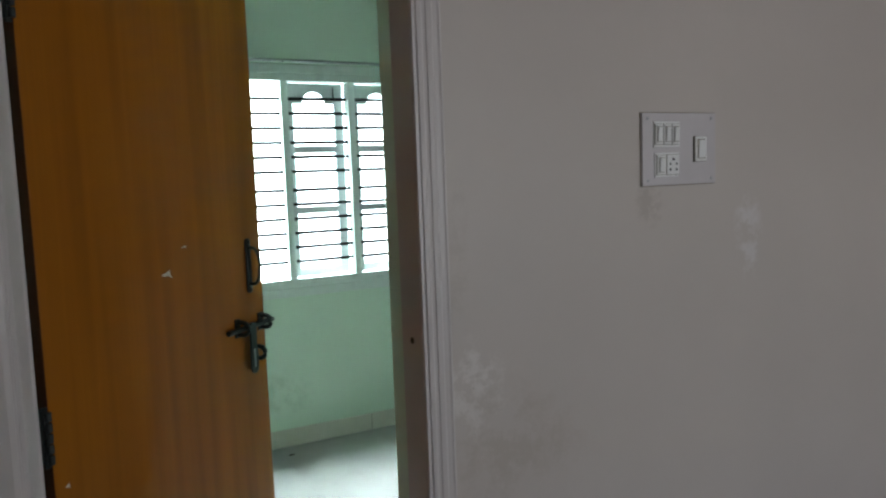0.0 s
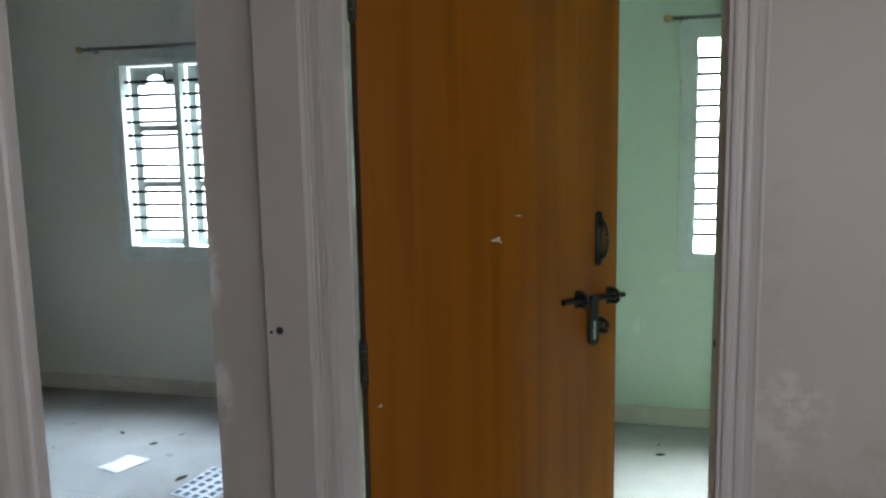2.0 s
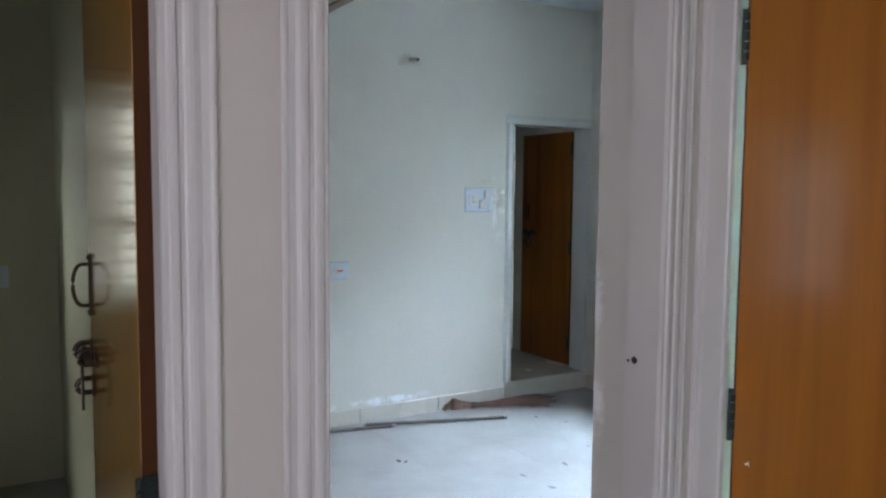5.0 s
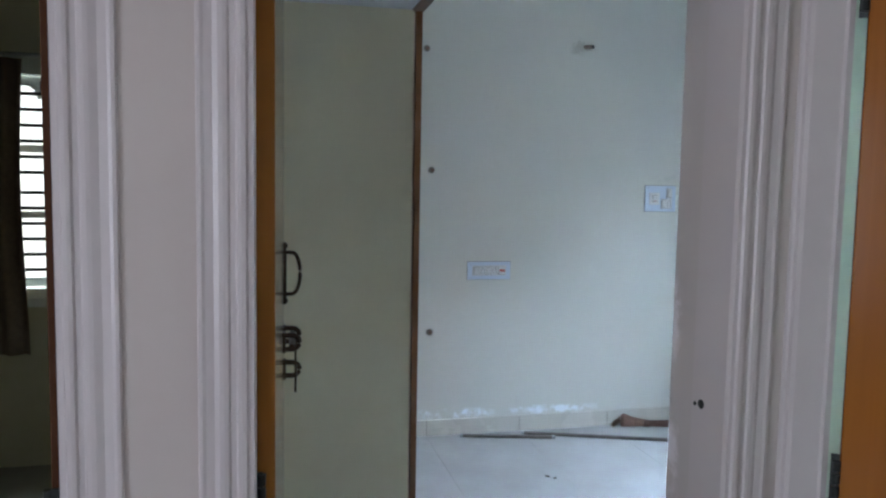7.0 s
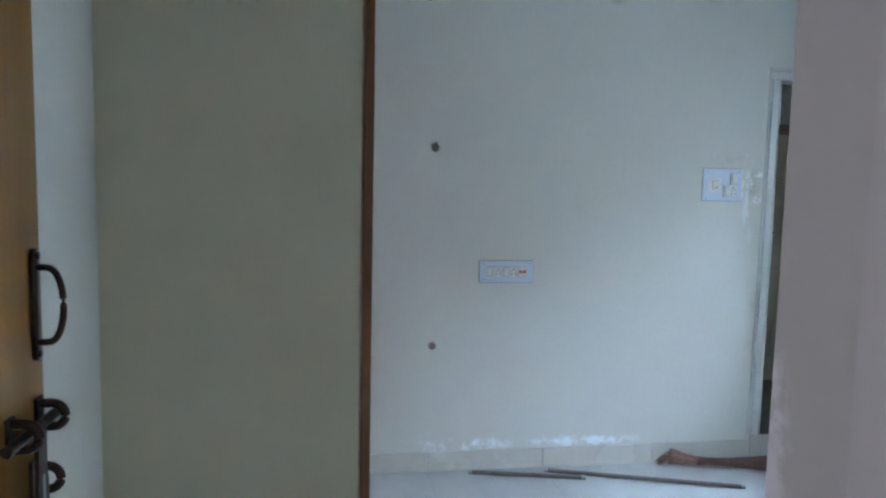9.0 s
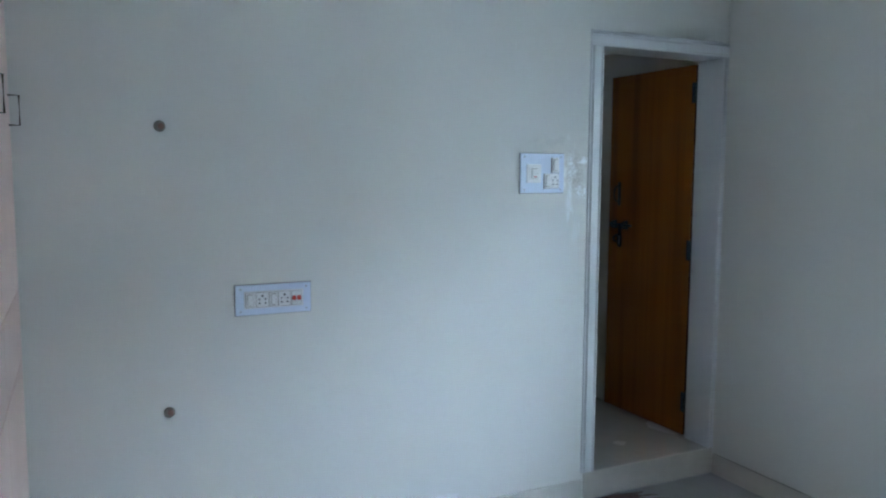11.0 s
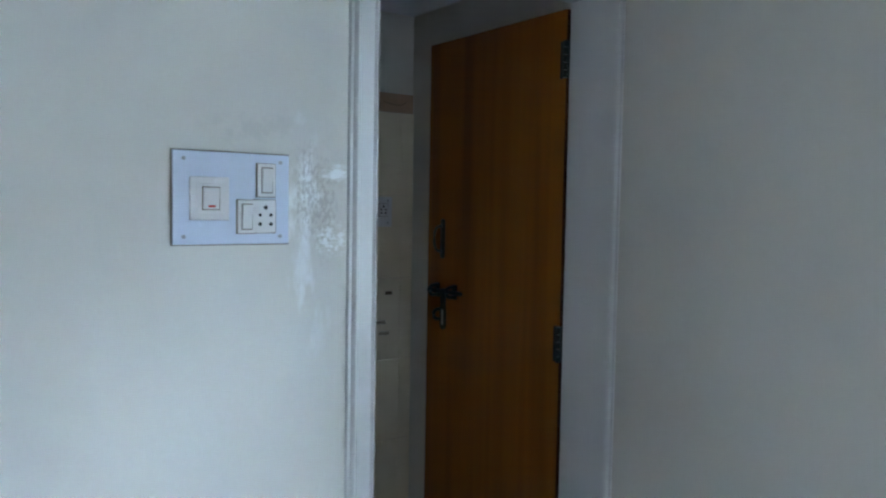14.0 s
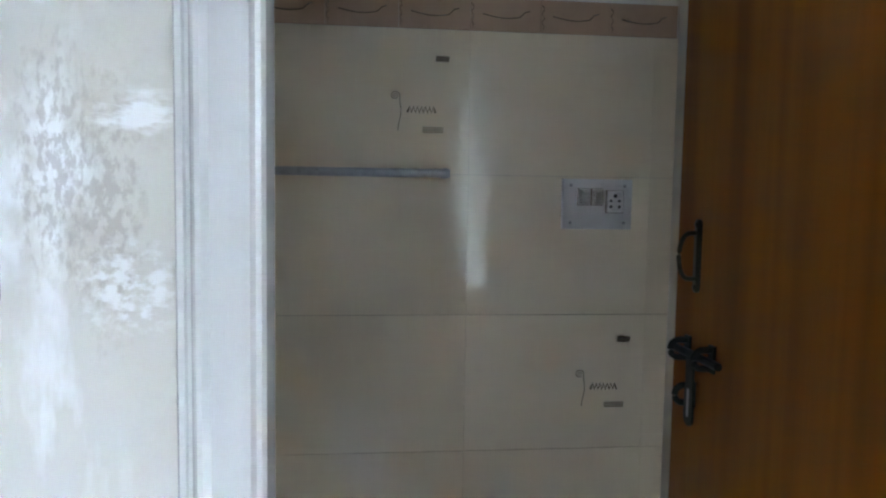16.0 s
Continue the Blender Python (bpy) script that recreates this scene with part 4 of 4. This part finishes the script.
floor_rod((-3.335, 0.34), (-3.205, 0.89))
floor_rod((-3.318, 0.73), (-3.008, 1.635))


def sheet(name, corners, material, label, category, lift=0.004, curl=0.012):
    bm = bmnew()
    n = 10
    a, b, c, d = (Vector(p) for p in corners)
    g = [[None] * (n + 1) for _ in range(n + 1)]
    for i in range(n + 1):
        for j in range(n + 1):
            u, v = i / n, j / n
            p = (a * (1 - u) + b * u) * (1 - v) + (d * (1 - u) + c * u) * v
            z = lift + curl * max(0, noise.noise(Vector((u * 2.3, v * 2.1, 1.7))) + 0.3 * (u - 0.5) ** 2 * 4)
            g[i][j] = bm.verts.new((p.x, p.y, z))
    for i in range(n):
        for j in range(n):
            bm.faces.new((g[i][j], g[i + 1][j], g[i + 1][j + 1], g[i][j + 1]))
    ob = part(name, bm, material, smooth=True)
    mod = ob.modifiers.new("thickness", "SOLIDIFY")
    mod.thickness = 0.0006
    return tagged(ob, label, category)


sheet("paper", [(-1.902, 1.568), (-1.756, 1.528), (-1.686, 1.716), (-1.833, 1.74)], M_PAPER, "crumpled white paper sheet lying on the floor", "paper")
news = sheet("printed_sheet", [(-1.37, 1.38), (-1.16, 1.33), (-1.10, 1.62), (-1.33, 1.69)], M_PAPER, "printed paper sheet with a grid of dark blocks on the floor", "paper", 0.004, 0.004)
for i in range(4):
    for j in range(6):
        u, v = (i + 0.5) / 4, (j + 0.5) / 6
        a, b, c, d = (Vector(p) for p in ((-1.37, 1.38), (-1.16, 1.33), (-1.10, 1.62), (-1.33, 1.69)))
        p = (a * (1 - u) + b * u) * (1 - v) + (d * (1 - u) + c * u) * v
        bm = box(bmnew(), -0.014, 0.014, -0.016, 0.016, 0, 0.0006, 0, pose(p.x, p.y, 0.0085, 0, 0, -12))
        part("print_block", bm, M_PRINT, news)


def litter(spots):
    rnd = random.Random(11)
    for x, y, s in spots:
        bm = bmnew()
        n = 9
        ang = rnd.uniform(0, 6.28)
        mid = [bm.verts.new((s * (k / (n - 1) - 0.5), 0, 0.004 + 0.003 * math.sin(k))) for k in range(n)]
        up = [bm.verts.new((s * (k / (n - 1) - 0.5), s * 0.22 * math.sin(math.pi * k / (n - 1)) + 0.0005, 0.008)) for k in range(n)]
        dn = [bm.verts.new((s * (k / (n - 1) - 0.5), -s * 0.16 * math.sin(math.pi * k / (n - 1)) - 0.0005, 0.003)) for k in range(n)]
        for a, b in ((mid, up), (dn, mid)):
            for k in range(n - 1):
                bm.faces.new((a[k], a[k + 1], b[k + 1], b[k]))
        ob = tagged(part("dry_leaf", bm, M_LITTER), "small curled dry leaf on the floor", "leaf", "leaf litter")
        ob.matrix_basis = pose(x, y, 0, 0, 0, math.degrees(ang))


litter([(-2.93, 1.84, 0.05), (-2.46, 2.08, 0.05), (-2.07, 2.01, 0.05), (-2.13, 1.43, 0.06), (-2.11, 1.12, 0.05), (-1.90, 1.15, 0.04), (-1.41, 1.54, 0.07), (-1.63, 1.78, 0.04),
        (-1.72, 2.05, 0.04), (-2.75, 1.95, 0.03), (-2.63, 0.63, 0.03), (-2.60, 0.66, 0.025), (-1.80, 1.90, 0.04), (-2.3, 1.75, 0.03), (0.817, 2.366, 0.03), (0.82, 2.237, 0.05), (1.25, 2.52, 0.03), (-1.5, 2.2, 0.05)])

# ------------------------------------------------------------------ bathroom wall
tiling = tagged(part("tile_bed", box(bmnew(), BATH_W - 0.012, BATH_W - 0.005, 0.9, NORTH + 0.03, BATH_Z, 1.874), M_GROUT), "cream glazed bathroom wall tiling with a peach border", "tiling", kind="structure")
for row in range(7):
    z1 = 1.804 - 0.30 * row
    z0 = max(z1 - 0.299, BATH_Z)
    if z1 - z0 < 0.02:
        continue
    for col in range(6):
        y0 = max(0.656 + 0.4 * col, 0.905)
        y1 = min(0.656 + 0.4 * (col + 1) - 0.0002, NORTH + 0.028)
        ob = part("tile", box(bmnew(), BATH_W - 0.006, BATH_W, y0, y1, z0, z1, 0.0006), M_BATHTILE, tiling)
for col in range(12):
    y0 = 0.905 + 0.15 * col
    ob = part("border_tile", box(bmnew(), BATH_W - 0.006, BATH_W, y0, min(y0 + 0.149, NORTH + 0.028), 1.8055, 1.873, 0.0006), M_BORDER, tiling)
    bm = bmnew()
    yc = y0 + 0.075
    tube(bm, [(BATH_W + 0.0006, yc - 0.05 + 0.1 * k / 10, 1.84 - 0.008 * math.sin(math.pi * k / 10) + (0.008 if k > 8 else 0)) for k in range(11)], 0.0014, 5)
    tube(bm, [(BATH_W + 0.0006, y0 + 0.004 + 0.003 * math.sin(k * 1.9), 1.812 + 0.0055 * k) for k in range(10)], 0.0011, 5)
    part("scroll_motif", bm, M_MOTIF, ob, "thin brown scroll")
for y, z in ((2.197, 1.744), (2.609, 1.150), (2.009, 0.55)):
    at = Matrix(((0, 0, 1, BATH_W), (1, 0, 0, y), (0, 1, 0, z), (0, 0, 0, 1)))
    bm = bmnew()
    prism(bm, [(-0.015, -0.006), (0.013, -0.006), (0.015, 0.005), (-0.013, 0.006)], 0.0, 0.0008, at)
    part("tile_motif", bm, M_MOTIF, tiling, "brown block printed on a tile")
    bm = bmnew()
    for k in range(4):
        prism(bm, [(-0.040, -0.153 + 0.0032 * k), (0.004, -0.153 + 0.0032 * k), (0.004, -0.1513 + 0.0032 * k), (-0.040, -0.1513 + 0.0032 * k)], 0.0, 0.0008, at)
    part("tile_motif", bm, M_MOTIF, tiling, "brown hatched bar printed on a tile")
    zig = [at @ Vector((-0.072 + 0.0042 * k, -0.108 + (0.008 if k % 2 else -0.004), 0.0004)) for k in range(15)]
    part("tile_motif", tube(bmnew(), zig, 0.0026, 5), M_MOTIF, tiling, "brown zigzag printed on a tile")
    curl = [at @ Vector((-0.098 + 0.010 * (1 - k / 22) * math.cos(k * 0.62), -0.078 + 0.010 * (1 - k / 22) * math.sin(k * 0.62), 0.0004)) for k in range(20, -1, -1)]
    curl += [at @ Vector((-0.0885 + 0.003 * math.sin(k), -0.09 - 0.012 * k, 0.0004)) for k in range(6)]
    part("tile_motif", tube(bmnew(), curl, 0.0009, 5), M_MOTIF, tiling, "thin brown curl printed on a tile")
rail = thing("towel_rail", "thin steel towel rail on the bathroom tiles", "towel rail", pose(BATH_W, 1.62, 1.506))
part("bar", rod(bmnew(), (0.030, 0.0, 0), (0.030, 0.592, 0), 0.009, 12), M_STEEL, rail)
for y in (0.01, 0.582):
    part("bracket", rod(bmnew(), (0.0, y, 0), (0.034, y, 0), 0.011, 12), M_STEEL, rail)


# ------------------------------------------------------------------ floor tiles, 0.6 m
def tiles(x0, x1, y0, y1, sx, sy):
    size = 0.6
    i0, i1 = math.floor((x0 - sx) / size), math.ceil((x1 - sx) / size)
    j0, j1 = math.floor((y0 - sy) / size), math.ceil((y1 - sy) / size)
    for i in range(i0, i1):
        for j in range(j0, j1):
            a, b = max(x0, sx + i * size + 0.0003), min(x1, sx + (i + 1) * size - 0.0003)
            c, d = max(y0, sy + j * size + 0.0003), min(y1, sy + (j + 1) * size - 0.0003)
            if b - a > 0.02 and d - c > 0.02:
                part("floor_tile", box(bmnew(), a, b, c, d, -0.0016, 0.0, 0.0004), M_TILE, floor)


tiles(WEST, -WALL / 2, -0.95, NORTH, WEST + 0.012, 0.13)
tiles(-WALL / 2, ROOM_A_E, 0.0, NORTH, 0.0, NORTH - 2.412)
tiles(-WALL / 2, HALL_E, HALL_S, 0.0, 0.0, 0.0)
tiles(STUDY_W, -WALL / 2, STUDY_S, -0.95, STUDY_W, -1.03)
